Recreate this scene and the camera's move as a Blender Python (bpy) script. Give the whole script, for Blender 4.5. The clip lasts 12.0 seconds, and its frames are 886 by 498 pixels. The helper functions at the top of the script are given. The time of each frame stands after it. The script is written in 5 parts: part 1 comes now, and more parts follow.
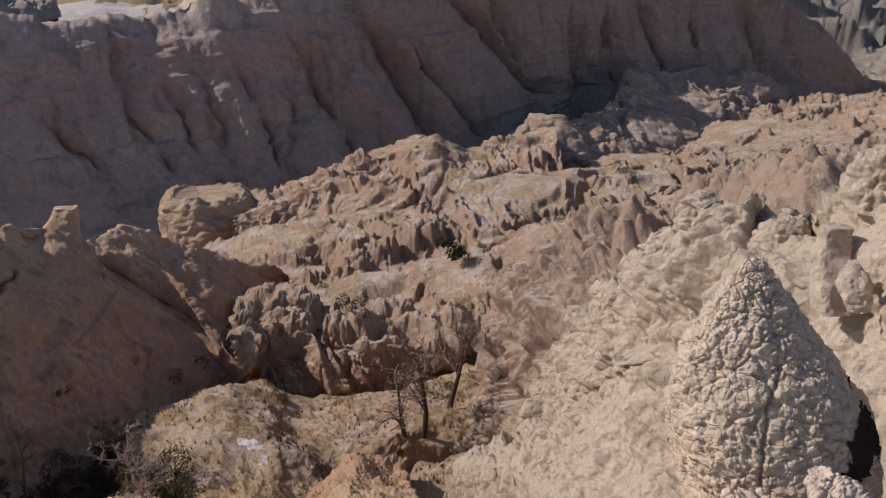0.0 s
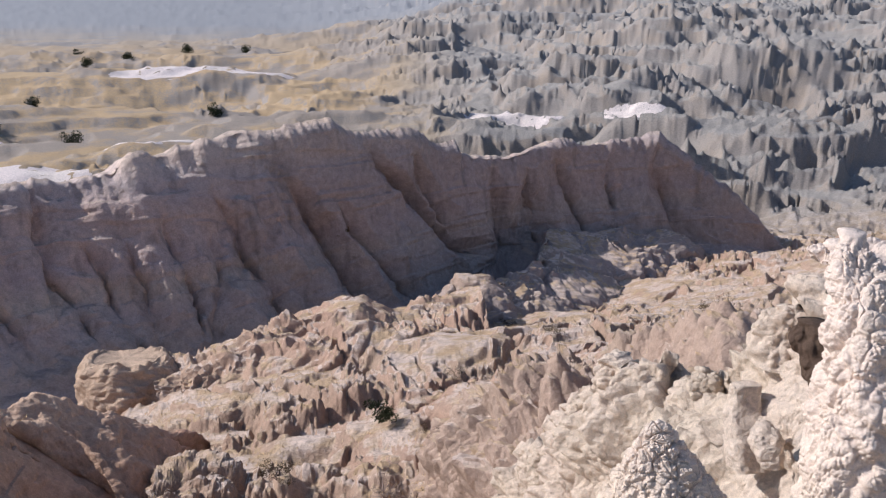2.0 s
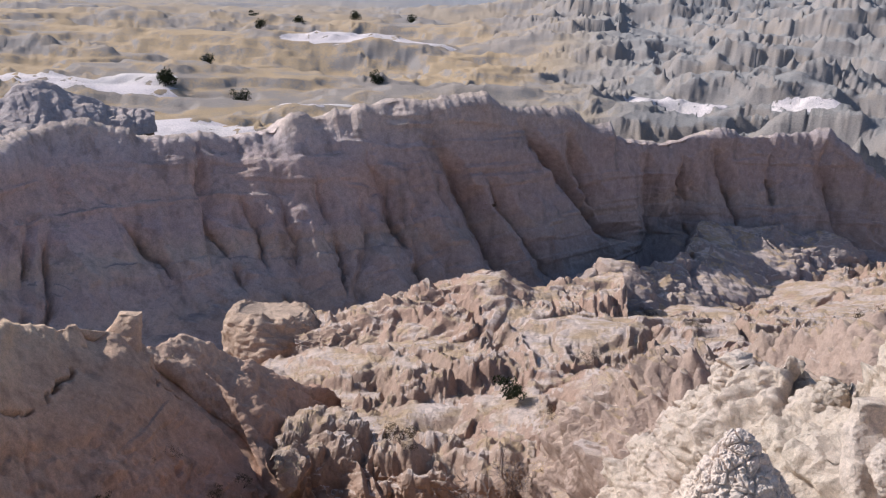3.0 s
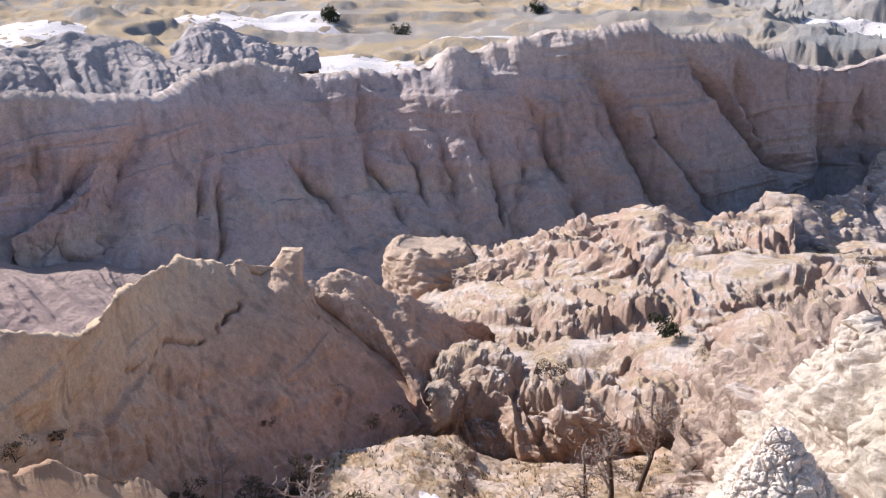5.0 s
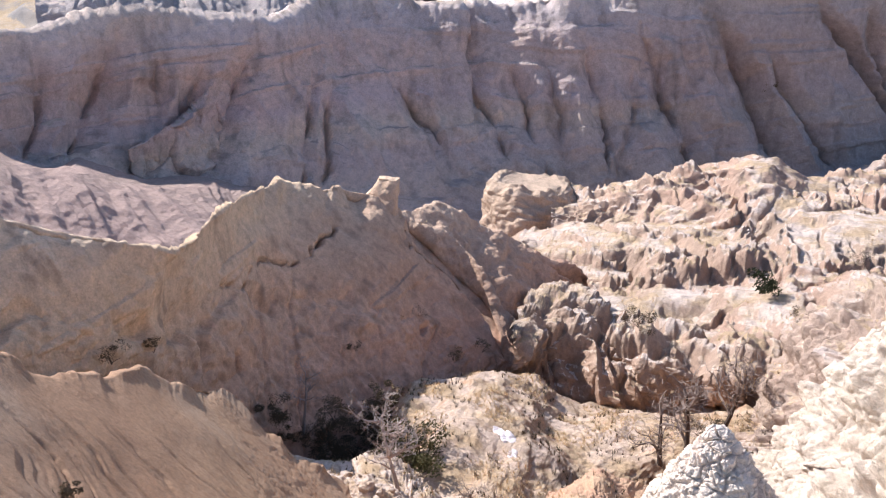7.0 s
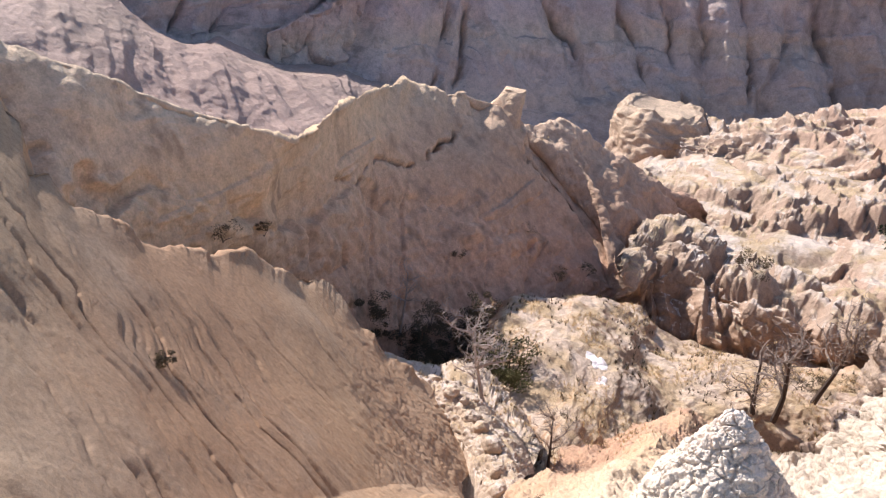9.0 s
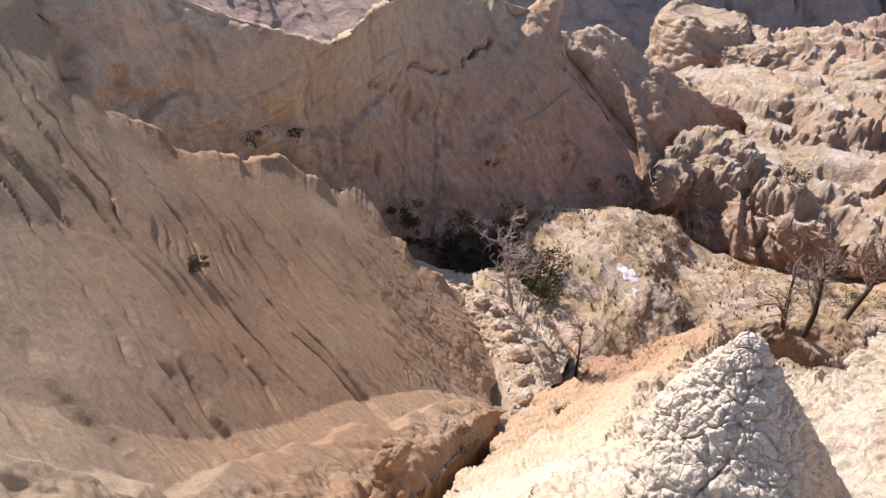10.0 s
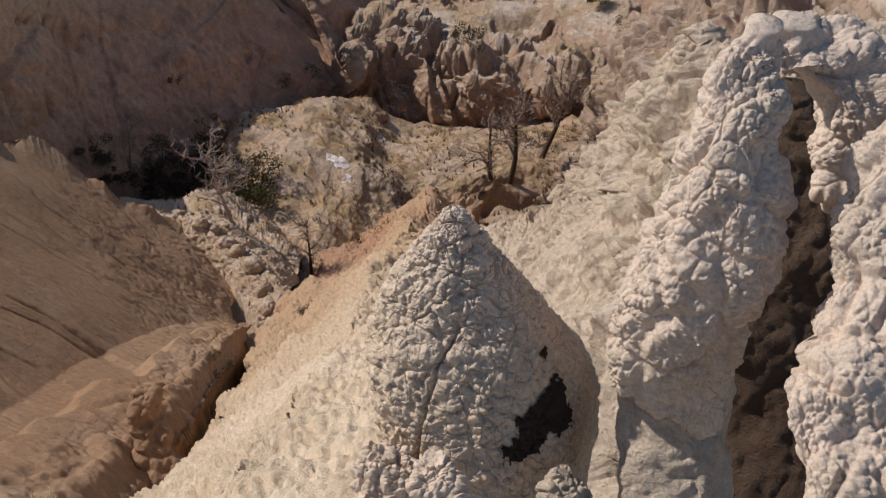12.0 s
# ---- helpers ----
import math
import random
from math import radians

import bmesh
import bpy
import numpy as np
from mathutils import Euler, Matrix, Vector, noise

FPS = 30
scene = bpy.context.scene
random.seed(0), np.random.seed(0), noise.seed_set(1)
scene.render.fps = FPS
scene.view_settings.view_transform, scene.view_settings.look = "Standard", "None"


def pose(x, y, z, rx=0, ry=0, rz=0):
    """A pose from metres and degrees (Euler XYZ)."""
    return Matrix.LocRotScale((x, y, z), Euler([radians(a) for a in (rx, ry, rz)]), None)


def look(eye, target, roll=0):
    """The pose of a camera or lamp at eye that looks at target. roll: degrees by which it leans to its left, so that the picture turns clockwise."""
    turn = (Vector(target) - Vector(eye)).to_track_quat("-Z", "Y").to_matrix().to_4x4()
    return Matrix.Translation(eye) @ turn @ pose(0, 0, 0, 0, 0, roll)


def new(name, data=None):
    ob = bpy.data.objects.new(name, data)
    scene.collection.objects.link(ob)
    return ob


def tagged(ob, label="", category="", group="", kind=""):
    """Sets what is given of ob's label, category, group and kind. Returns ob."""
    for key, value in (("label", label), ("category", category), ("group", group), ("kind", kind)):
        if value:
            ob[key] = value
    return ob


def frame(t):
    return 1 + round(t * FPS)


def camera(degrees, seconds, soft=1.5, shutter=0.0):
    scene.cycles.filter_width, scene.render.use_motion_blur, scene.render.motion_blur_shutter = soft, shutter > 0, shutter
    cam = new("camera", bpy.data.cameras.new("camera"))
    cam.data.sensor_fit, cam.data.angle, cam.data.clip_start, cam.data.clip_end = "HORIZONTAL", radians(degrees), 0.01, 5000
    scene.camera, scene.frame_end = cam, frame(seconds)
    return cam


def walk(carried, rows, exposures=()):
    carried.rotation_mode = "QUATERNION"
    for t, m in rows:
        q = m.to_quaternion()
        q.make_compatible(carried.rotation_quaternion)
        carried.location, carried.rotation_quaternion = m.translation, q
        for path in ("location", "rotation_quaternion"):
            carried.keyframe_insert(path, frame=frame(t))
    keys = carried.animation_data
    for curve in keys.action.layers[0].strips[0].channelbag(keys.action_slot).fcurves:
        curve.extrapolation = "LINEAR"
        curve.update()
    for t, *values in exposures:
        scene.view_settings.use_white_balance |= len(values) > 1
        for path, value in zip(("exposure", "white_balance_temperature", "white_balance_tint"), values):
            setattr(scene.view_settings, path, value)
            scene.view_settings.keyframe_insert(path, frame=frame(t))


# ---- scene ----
cam = camera(49.5, 12.0, 1.15)
PATH = [
    (0.0, pose(0.0000, 0.0000, 33.0000, 65.000, 0.000, -0.000)),
    (0.5, pose(-0.0047, -0.0039, 33.0096, 68.720, -0.636, 1.460)),
    (1.0, pose(-0.0024, 0.0059, 33.0042, 69.841, -2.999, -0.034)),
    (1.5, pose(0.0066, 0.0050, 33.0153, 72.572, -1.293, -2.562)),
    (2.0, pose(0.0335, -0.0260, 33.0266, 74.516, -0.680, -4.324)),
    (2.5, pose(0.0822, -0.0063, 33.0145, 72.448, -0.581, 1.036)),
    (3.0, pose(0.1655, 0.0724, 32.9882, 72.830, -3.008, 5.421)),
    (3.5, pose(0.2366, 0.1436, 32.9825, 71.661, -1.512, 5.050)),
    (3.7, pose(0.2596, 0.1582, 32.9838, 70.520, -0.382, 7.134)),
    (5.3, pose(0.4008, 0.0915, 33.1338, 67.188, -0.459, 17.798)),
    (5.5, pose(0.4293, 0.1042, 33.1399, 65.790, -0.684, 20.854)),
    (6.0, pose(0.4902, 0.1526, 33.1403, 66.106, -1.136, 23.838)),
    (6.5, pose(0.5506, 0.1760, 33.1569, 66.475, -1.854, 20.317)),
    (7.0, pose(0.6074, 0.1710, 33.1937, 64.517, -1.118, 21.794)),
    (7.2, pose(0.6235, 0.1812, 33.2012, 64.201, -0.629, 24.051)),
    (8.8, pose(0.7163, 0.2996, 33.2088, 59.389, -2.778, 31.952)),
    (9.0, pose(0.7119, 0.3153, 33.2113, 58.740, -3.832, 31.329)),
    (9.5, pose(0.7150, 0.3349, 33.2162, 56.949, -3.323, 30.257)),
    (10.0, pose(0.7259, 0.3494, 33.2147, 53.135, -3.461, 33.523)),
    (10.5, pose(0.7287, 0.3555, 33.2225, 49.362, -5.890, 28.973)),
    (11.0, pose(0.7244, 0.3711, 33.2218, 47.760, -5.335, 22.468)),
    (11.5, pose(0.7323, 0.3764, 33.2216, 45.819, -4.128, 16.895)),
    (12.0, pose(0.7390, 0.3845, 33.2268, 48.212, -3.395, 12.119)),
]
EXPOSURES = [(0.0, -0.35, 6450, 15), (0.5, 0.2, 6150, 14), (1.0, 0.32, 6100, 14), (2.5, 0.3, 5900, 15), (5.5, 0.98, 5800, 13), (7.0, 1.08, 5850, 13), (9.0, 1.05, 6100, 12), (9.5, 0.88, 6150, 12), (10.0, 0.75, 6250, 12), (10.5, 0.45, 6350, 11), (11.25, 0.02, 6450, 11), (12.0, -0.25, 6600, 11)]
walk(cam, PATH, EXPOSURES)

# ---------------------------------------------------------------- light
SUN_AZ, SUN_EL = -75.0, 35.5        # degrees from +Y towards +X, and above the horizon
sky = bpy.data.worlds.new("sky")
scene.world = sky
sky.use_nodes = True
wn, wl = sky.node_tree.nodes, sky.node_tree.links
wn.clear()
st = wn.new("ShaderNodeTexSky")
st.sky_type = "NISHITA"
st.sun_disc = False
st.sun_elevation, st.sun_rotation = radians(SUN_EL), radians(SUN_AZ)
st.altitude, st.dust_density = 900, 1.2
bg = wn.new("ShaderNodeBackground")
bg.inputs["Strength"].default_value = 0.104
wo = wn.new("ShaderNodeOutputWorld")
wl.new(st.outputs[0], bg.inputs[0])
wl.new(bg.outputs[0], wo.inputs[0])
sun_data = bpy.data.lights.new("sun", "SUN")
sun_data.energy, sun_data.angle, sun_data.color = 4.2, radians(0.53), (1.0, 0.95, 0.87)
sun = new("sun", sun_data)
sd = Vector((math.sin(radians(SUN_AZ)) * math.cos(radians(SUN_EL)), math.cos(radians(SUN_AZ)) * math.cos(radians(SUN_EL)), math.sin(radians(SUN_EL))))
sun.matrix_world = look(sd * 100, (0, 0, 0))


# ---------------------------------------------------------------- noise
LAT = np.random.RandomState(7).rand(64, 64, 64).astype(np.float32)


def vnoise(x, y, z):
    """Smooth value noise, -1 to 1."""
    xi, yi, zi = np.floor(x), np.floor(y), np.floor(z)
    fx, fy, fz = x - xi, y - yi, z - zi
    fx, fy, fz = [q * q * q * (q * (q * 6 - 15) + 10) for q in (fx, fy, fz)]
    a, b, c = [q.astype(np.int64) & 63 for q in (xi, yi, zi)]
    a1, b1, c1 = (a + 1) & 63, (b + 1) & 63, (c + 1) & 63
    v00 = LAT[a, b, c] * (1 - fx) + LAT[a1, b, c] * fx
    v10 = LAT[a, b1, c] * (1 - fx) + LAT[a1, b1, c] * fx
    v01 = LAT[a, b, c1] * (1 - fx) + LAT[a1, b, c1] * fx
    v11 = LAT[a, b1, c1] * (1 - fx) + LAT[a1, b1, c1] * fx
    return ((v00 * (1 - fy) + v10 * fy) * (1 - fz) + (v01 * (1 - fy) + v11 * fy) * fz) * 2 - 1


def fbm(x, y, z, octaves=4, gain=0.5):
    out, amp = 0, 1.0
    for k in range(octaves):
        out = out + amp * vnoise(x + 17.3 * k, y + 5.1 * k, z + 9.7 * k)
        x, y, z, amp = x * 2.03, y * 2.03, z * 2.03, amp * gain
    return out


def billow(x, y, z, octaves=4, gain=0.5):
    """Rounded knobs with sharp creases between them, 0 up."""
    out, amp = 0, 1.0
    for k in range(octaves):
        out = out + amp * np.minimum(np.abs(vnoise(x + 11.3 * k, y + 7.1 * k, z + 3.7 * k)) * 1.8, 1)
        x, y, z, amp = x * 2.1, y * 2.1, z * 2.1, amp * gain
    return out


def ridged(x, y, z, octaves=5, gain=0.5):
    """Sharp crests with hollows between them, about -0.5 to 0.5."""
    out, amp, top = 0, 1.0, 0
    for k in range(octaves):
        out = out + amp * (1 - np.minimum(np.abs(vnoise(x + 9.3 * k, y + 4.1 * k, z + 6.7 * k)) * 2, 1)) ** 1.5
        top += amp
        x, y, z, amp = x * 2.05, y * 2.05, z * 2.05, amp * gain
    return out / top - 0.45


def smooth(a, b, x):
    q = np.clip((x - a) / (b - a), 0, 1)
    return q * q * (3 - 2 * q)


def cells(p, size, seed=0):
    """Distance to the nearest and second nearest of jittered points, in cells."""
    q = p / size
    base = np.floor(q)
    d1 = np.full(len(p), 9.0)
    d2 = np.full(len(p), 9.0)
    for ox in (-1, 0, 1):
        for oy in (-1, 0, 1):
            for oz in (-1, 0, 1):
                c = base + (ox, oy, oz)
                i = c.astype(np.int64)
                j = np.stack([LAT[(i[:, 0] + 13 * k + seed) & 63, (i[:, 1] + 29 * k) & 63, (i[:, 2] + 7 * k) & 63] for k in range(3)], 1)
                d = np.linalg.norm(c + j - q, axis=1)
                d2 = np.minimum(d2, np.maximum(d, d1))
                d1 = np.minimum(d1, d)
    return d1, d2


# ---------------------------------------------------------------- materials
def clay(name, bands, z0, z1, grain=1.0, warp=0.6, stain=(0.5, 0.42, 0.33), stain_amount=0.3, flat=None, flat_at=(0.8, 0.93), bump=0.5, cracks=0.0, popcorn=0.0, far_colour=None, streak=0.0, aside=None):
    """Bare badlands clay in level beds. bands: colours from z0 up to z1. flat: what lies on the level parts. grain: metres of the finest clods."""
    mat = bpy.data.materials.new(name)
    mat.use_nodes = True
    n, l = mat.node_tree.nodes, mat.node_tree.links
    tone = (1.05, 0.96, 0.98)
    bands = [tuple(c * k for c, k in zip(q, tone)) for q in bands]
    flat = [tuple(c * k for c, k in zip(q, tone)) for q in flat] if flat else None
    bsdf = n["Principled BSDF"]
    bsdf.inputs["Roughness"].default_value = 0.95
    bsdf.inputs["Specular IOR Level"].default_value = 0.15
    geo = n.new("ShaderNodeNewGeometry")
    sep = n.new("ShaderNodeSeparateXYZ")
    l.new(geo.outputs["Position"], sep.inputs[0])

    def tex(scale, detail=5, rough=0.6):
        t = n.new("ShaderNodeTexNoise")
        t.inputs["Scale"].default_value, t.inputs["Detail"].default_value, t.inputs["Roughness"].default_value = scale, detail, rough
        l.new(geo.outputs["Position"], t.inputs["Vector"])
        return t.outputs["Fac"]

    def math_node(op, a, b=None, c=None):
        m = n.new("ShaderNodeMath")
        m.operation = op
        for k, v in enumerate((a, b, c)):
            if v is None:
                continue
            if isinstance(v, (int, float)):
                m.inputs[k].default_value = v
            else:
                l.new(v, m.inputs[k])
        return m.outputs[0]

    def mix(fac, a, b):
        m = n.new("ShaderNodeMix")
        m.data_type = "RGBA"
        for sock, v in ((m.inputs[0], fac), (m.inputs[6], a), (m.inputs[7], b)):
            if isinstance(v, tuple):
                sock.default_value = (*v, 1)
            elif isinstance(v, (int, float)):
                sock.default_value = v
            else:
                l.new(v, sock)
        return m.outputs[2]

    wob = math_node("MULTIPLY_ADD", tex(0.35 / warp, 4), warp * 2, math_node("SUBTRACT", sep.outputs[2], warp))
    mr = n.new("ShaderNodeMapRange")
    mr.inputs[1].default_value, mr.inputs[2].default_value = z0, z1
    l.new(wob, mr.inputs[0])
    ramp = n.new("ShaderNodeValToRGB")
    l.new(mr.outputs[0], ramp.inputs[0])
    el = ramp.color_ramp.elements
    for k, c in enumerate(bands):
        pos = (k + 0.5) / len(bands)
        e = el[k] if k < 2 else el.new(pos)
        e.position, e.color = pos, (*c, 1)
    coarse, fine = tex(0.16 / grain * 0.25, 5), tex(1.3 / grain, 6, 0.7)
    up = n.new("ShaderNodeSeparateXYZ")
    l.new(geo.outputs["Normal"], up.inputs[0])

    def ramp2(v, a, b):
        m = n.new("ShaderNodeMapRange")
        m.inputs[1].default_value, m.inputs[2].default_value = a, b
        m.interpolation_type = "SMOOTHSTEP"
        l.new(v, m.inputs[0])
        return m.outputs[0]

    # far_colour: the grey of the distant badlands, with some haze mixed into it
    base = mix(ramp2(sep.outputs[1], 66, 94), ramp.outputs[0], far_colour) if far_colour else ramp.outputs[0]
    col = mix(math_node("MULTIPLY", ramp2(coarse, 0.42, 0.68), stain_amount), base, stain)
    # aside: x where it starts, x where it is full, colour, strength
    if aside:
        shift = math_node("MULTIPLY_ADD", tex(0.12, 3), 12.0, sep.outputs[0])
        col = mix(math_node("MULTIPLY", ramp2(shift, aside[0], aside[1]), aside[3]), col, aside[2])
    if streak:
        st_map = n.new("ShaderNodeMapping")
        st_map.inputs["Scale"].default_value = (1.0, 1.0, 0.12)
        l.new(geo.outputs["Position"], st_map.inputs[0])
        st_tex = n.new("ShaderNodeTexNoise")
        st_tex.inputs["Scale"].default_value, st_tex.inputs["Detail"].default_value = 0.55 / grain, 5
        l.new(st_map.outputs[0], st_tex.inputs["Vector"])
        col = mix(math_node("MULTIPLY", ramp2(st_tex.outputs["Fac"], 0.5, 0.72), streak), col, tuple(c * 0.8 for c in stain))
    if flat:
        level = math_node("MULTIPLY_ADD", tex(0.5 / grain, 4), 0.25, math_node("SUBTRACT", up.outputs[2], 0.125))
        top = mix(ramp2(tex(0.22 / grain, 4), 0.38, 0.62), flat[0], flat[1])
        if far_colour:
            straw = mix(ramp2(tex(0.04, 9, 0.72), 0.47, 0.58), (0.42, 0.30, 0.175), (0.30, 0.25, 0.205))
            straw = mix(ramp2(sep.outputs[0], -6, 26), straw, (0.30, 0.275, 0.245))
            # distance haze painted in: the farthest grass fades to blue-grey
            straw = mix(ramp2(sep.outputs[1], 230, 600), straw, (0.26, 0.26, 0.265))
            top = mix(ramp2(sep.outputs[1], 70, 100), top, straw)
        col = mix(ramp2(level, *flat_at), col, top)
    hsv = n.new("ShaderNodeHueSaturation")
    l.new(col, hsv.inputs["Color"])
    l.new(math_node("MULTIPLY_ADD", tex(6.0 / grain, 4, 0.7), 0.7, math_node("MULTIPLY_ADD", fine, 1.0, 0.16)), hsv.inputs["Value"])
    col = hsv.outputs[0]
    height = math_node("MULTIPLY_ADD", tex(5.0 / grain, 5, 0.7), 0.35, fine)
    if cracks or popcorn:
        vor = n.new("ShaderNodeTexVoronoi")
        vor.inputs["Scale"].default_value = 0.55 / grain
        warpv = n.new("ShaderNodeVectorMath")
        warpv.operation = "ADD"
        l.new(geo.outputs["Position"], warpv.inputs[0])
        nv = n.new("ShaderNodeTexNoise")
        nv.inputs["Scale"].default_value = 0.8 / grain
        l.new(geo.outputs["Position"], nv.inputs["Vector"])
        sc = n.new("ShaderNodeVectorMath")
        sc.operation = "SCALE"
        sc.inputs["Scale"].default_value = grain * 0.9
        l.new(nv.outputs["Color"], sc.inputs[0])
        l.new(sc.outputs[0], warpv.inputs[1])
        l.new(warpv.outputs[0], vor.inputs["Vector"])
        if popcorn:
            height = math_node("MULTIPLY_ADD", vor.outputs["Distance"], -popcorn, height)
        if cracks:
            vor.feature = "DISTANCE_TO_EDGE"
            gap = ramp2(vor.outputs["Distance"], 0.0, 0.05)
            col = mix(math_node("MULTIPLY", math_node("SUBTRACT", 1.0, gap), cracks), col, (0.09, 0.06, 0.04))
            height = math_node("MULTIPLY_ADD", gap, 0.5, height)
    bn = n.new("ShaderNodeBump")
    bn.inputs["Strength"].default_value, bn.inputs["Distance"].default_value = min(bump * 1.4, 1.0), grain * 0.8
    if far_colour:
        l.new(math_node("MULTIPLY", math_node("SUBTRACT", 1.0, ramp2(sep.outputs[1], 130, 280)), min(bump * 1.4, 1.0)), bn.inputs["Strength"])
    l.new(height, bn.inputs["Height"])
    l.new(bn.outputs[0], bsdf.inputs["Normal"])
    l.new(col, bsdf.inputs["Base Color"])
    return mat


ORANGE, TAN, PINK, GREY, CREAM = (0.44, 0.29, 0.185), (0.40, 0.305, 0.215), (0.39, 0.28, 0.20), (0.35, 0.31, 0.27), (0.54, 0.46, 0.355)
STRAW, DUST = (0.44, 0.34, 0.205), (0.57, 0.49, 0.39)
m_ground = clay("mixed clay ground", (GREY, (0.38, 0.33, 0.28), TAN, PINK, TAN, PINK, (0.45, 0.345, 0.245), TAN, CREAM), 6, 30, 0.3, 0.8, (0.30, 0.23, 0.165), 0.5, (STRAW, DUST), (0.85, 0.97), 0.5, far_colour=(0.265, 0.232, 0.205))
# aside paints shade on the right part; the left stays pale, as in haze
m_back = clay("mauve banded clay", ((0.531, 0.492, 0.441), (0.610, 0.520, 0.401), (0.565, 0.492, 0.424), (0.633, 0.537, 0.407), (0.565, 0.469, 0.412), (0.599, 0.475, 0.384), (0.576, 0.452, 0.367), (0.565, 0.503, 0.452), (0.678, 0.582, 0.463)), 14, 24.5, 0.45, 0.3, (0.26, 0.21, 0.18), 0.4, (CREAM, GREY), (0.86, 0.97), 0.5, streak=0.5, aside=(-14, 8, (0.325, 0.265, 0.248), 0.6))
m_wall = clay("red and tan clay", ((0.46, 0.31, 0.22), (0.52, 0.33, 0.22), (0.60, 0.40, 0.26), (0.60, 0.42, 0.27), (0.60, 0.46, 0.31), (0.66, 0.52, 0.335), (0.65, 0.505, 0.32), (0.63, 0.505, 0.345)), 21.5, 28.0, 0.2, 0.35, (0.33, 0.22, 0.155), 0.4, None, (0, 1), 0.4, streak=0.6)
m_red = clay("reddish clay", ((0.47, 0.315, 0.22), (0.52, 0.335, 0.22), (0.54, 0.365, 0.24), (0.54, 0.39, 0.265), (0.56, 0.43, 0.30)), 20.5, 24.5, 0.2, 0.3, (0.34, 0.23, 0.165), 0.5, None, (0, 1), 0.4, streak=0.5)
m_left = clay("orange clay", ((0.36, 0.255, 0.155), (0.325, 0.215, 0.125), (0.335, 0.23, 0.135), (0.30, 0.195, 0.115), (0.285, 0.19, 0.115), (0.32, 0.245, 0.155), (0.38, 0.305, 0.21)), 24, 31, 0.07, 0.4, (0.33, 0.25, 0.185), 0.4, None, (0, 1), 0.28)
m_spur = clay("cream and orange clay", (ORANGE, (0.50, 0.365, 0.23), (0.60, 0.50, 0.35), (0.70, 0.61, 0.45), (0.72, 0.635, 0.475)), 24, 31.5, 0.04, 0.5, (0.52, 0.37, 0.23), 0.6, None, (0, 1), 0.5)
m_cream = clay("cream clay", ((0.45, 0.36, 0.25), (0.52, 0.44, 0.325), (0.57, 0.495, 0.375), (0.60, 0.525, 0.405), (0.62, 0.55, 0.43)), 26.5, 32, 0.03, 0.3, (0.48, 0.39, 0.275), 0.4, None, (0, 1), 0.6, popcorn=1.2)
m_hill = clay("tan clay", (GREY, TAN, PINK, (0.41, 0.32, 0.235), (0.38, 0.30, 0.225)), 16, 22, 0.22, 0.4, (0.29, 0.22, 0.16), 0.45, (STRAW, DUST), (0.85, 0.97), 0.45)
m_grey = clay("grey clay", (GREY, (0.42, 0.385, 0.345), (0.45, 0.41, 0.365)), 8, 26, 0.6, 0.5, (0.25, 0.23, 0.21), 0.4, (DUST, GREY), (0.88, 0.98), 0.5)
m_pink = clay("pinkish tan clay", (TAN, (0.33, 0.24, 0.165), (0.33, 0.22, 0.145), (0.35, 0.25, 0.17), (0.43, 0.34, 0.25)), 20, 23, 0.2, 0.3, (0.28, 0.20, 0.145), 0.45, (DUST, STRAW), (0.8, 0.93), 0.5)
m_hump = clay("grassy clay", (TAN, (0.38, 0.255, 0.16), (0.41, 0.275, 0.17), (0.39, 0.26, 0.155)), 20, 24, 0.15, 0.4, (0.29, 0.20, 0.13), 0.6, ((0.42, 0.32, 0.19), (0.53, 0.43, 0.32)), (0.74, 0.94), 0.5)
m_pop = clay("pale knobbly clay", ((0.66, 0.565, 0.43), (0.69, 0.60, 0.465), (0.68, 0.60, 0.48), (0.67, 0.60, 0.495)), 31.4, 32.6, 0.008, 0.1, (0.48, 0.40, 0.31), 0.4, None, (0, 1), 0.5, 0.0, 0.8)
m_mauve = clay("mauve clay", ((0.36, 0.29, 0.235), (0.385, 0.295, 0.24), (0.40, 0.305, 0.245), (0.42, 0.33, 0.265)), 16, 24, 0.22, 0.4, (0.28, 0.215, 0.165), 0.45, None, (0, 1), 0.45)
m_bank = clay("pale rubble", ((0.48, 0.37, 0.26), (0.54, 0.44, 0.33), (0.50, 0.40, 0.29)), 22.5, 25, 0.06, 0.4, (0.34, 0.25, 0.17), 0.5, (DUST, STRAW), (0.8, 0.93), 0.5)
m_fin = clay("crackled pale clay", ((0.64, 0.54, 0.385), (0.68, 0.58, 0.425), (0.68, 0.595, 0.45), (0.67, 0.60, 0.49)), 31.4, 32.4, 0.02, 0.1, (0.44, 0.36, 0.265), 0.4, None, (0, 1), 0.45, 0.2)
# brown clay made nearly black, to paint in the cleft's deep shade
m_cleft_shade = clay("brown clay darkened for shade", ((0.085, 0.06, 0.042), (0.11, 0.078, 0.054), (0.095, 0.068, 0.048)), 31, 33, 0.03, 0.2, (0.11, 0.08, 0.055), 0.5, None, (0, 1), 0.6)
m_block = clay("yellow clay", ((0.46, 0.36, 0.26), (0.50, 0.39, 0.27), (0.52, 0.415, 0.29), (0.55, 0.455, 0.34)), 16, 20, 0.3, 0.3, (0.33, 0.25, 0.17), 0.4)
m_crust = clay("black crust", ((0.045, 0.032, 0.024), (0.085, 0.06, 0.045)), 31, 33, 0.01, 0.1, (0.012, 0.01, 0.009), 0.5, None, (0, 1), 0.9)
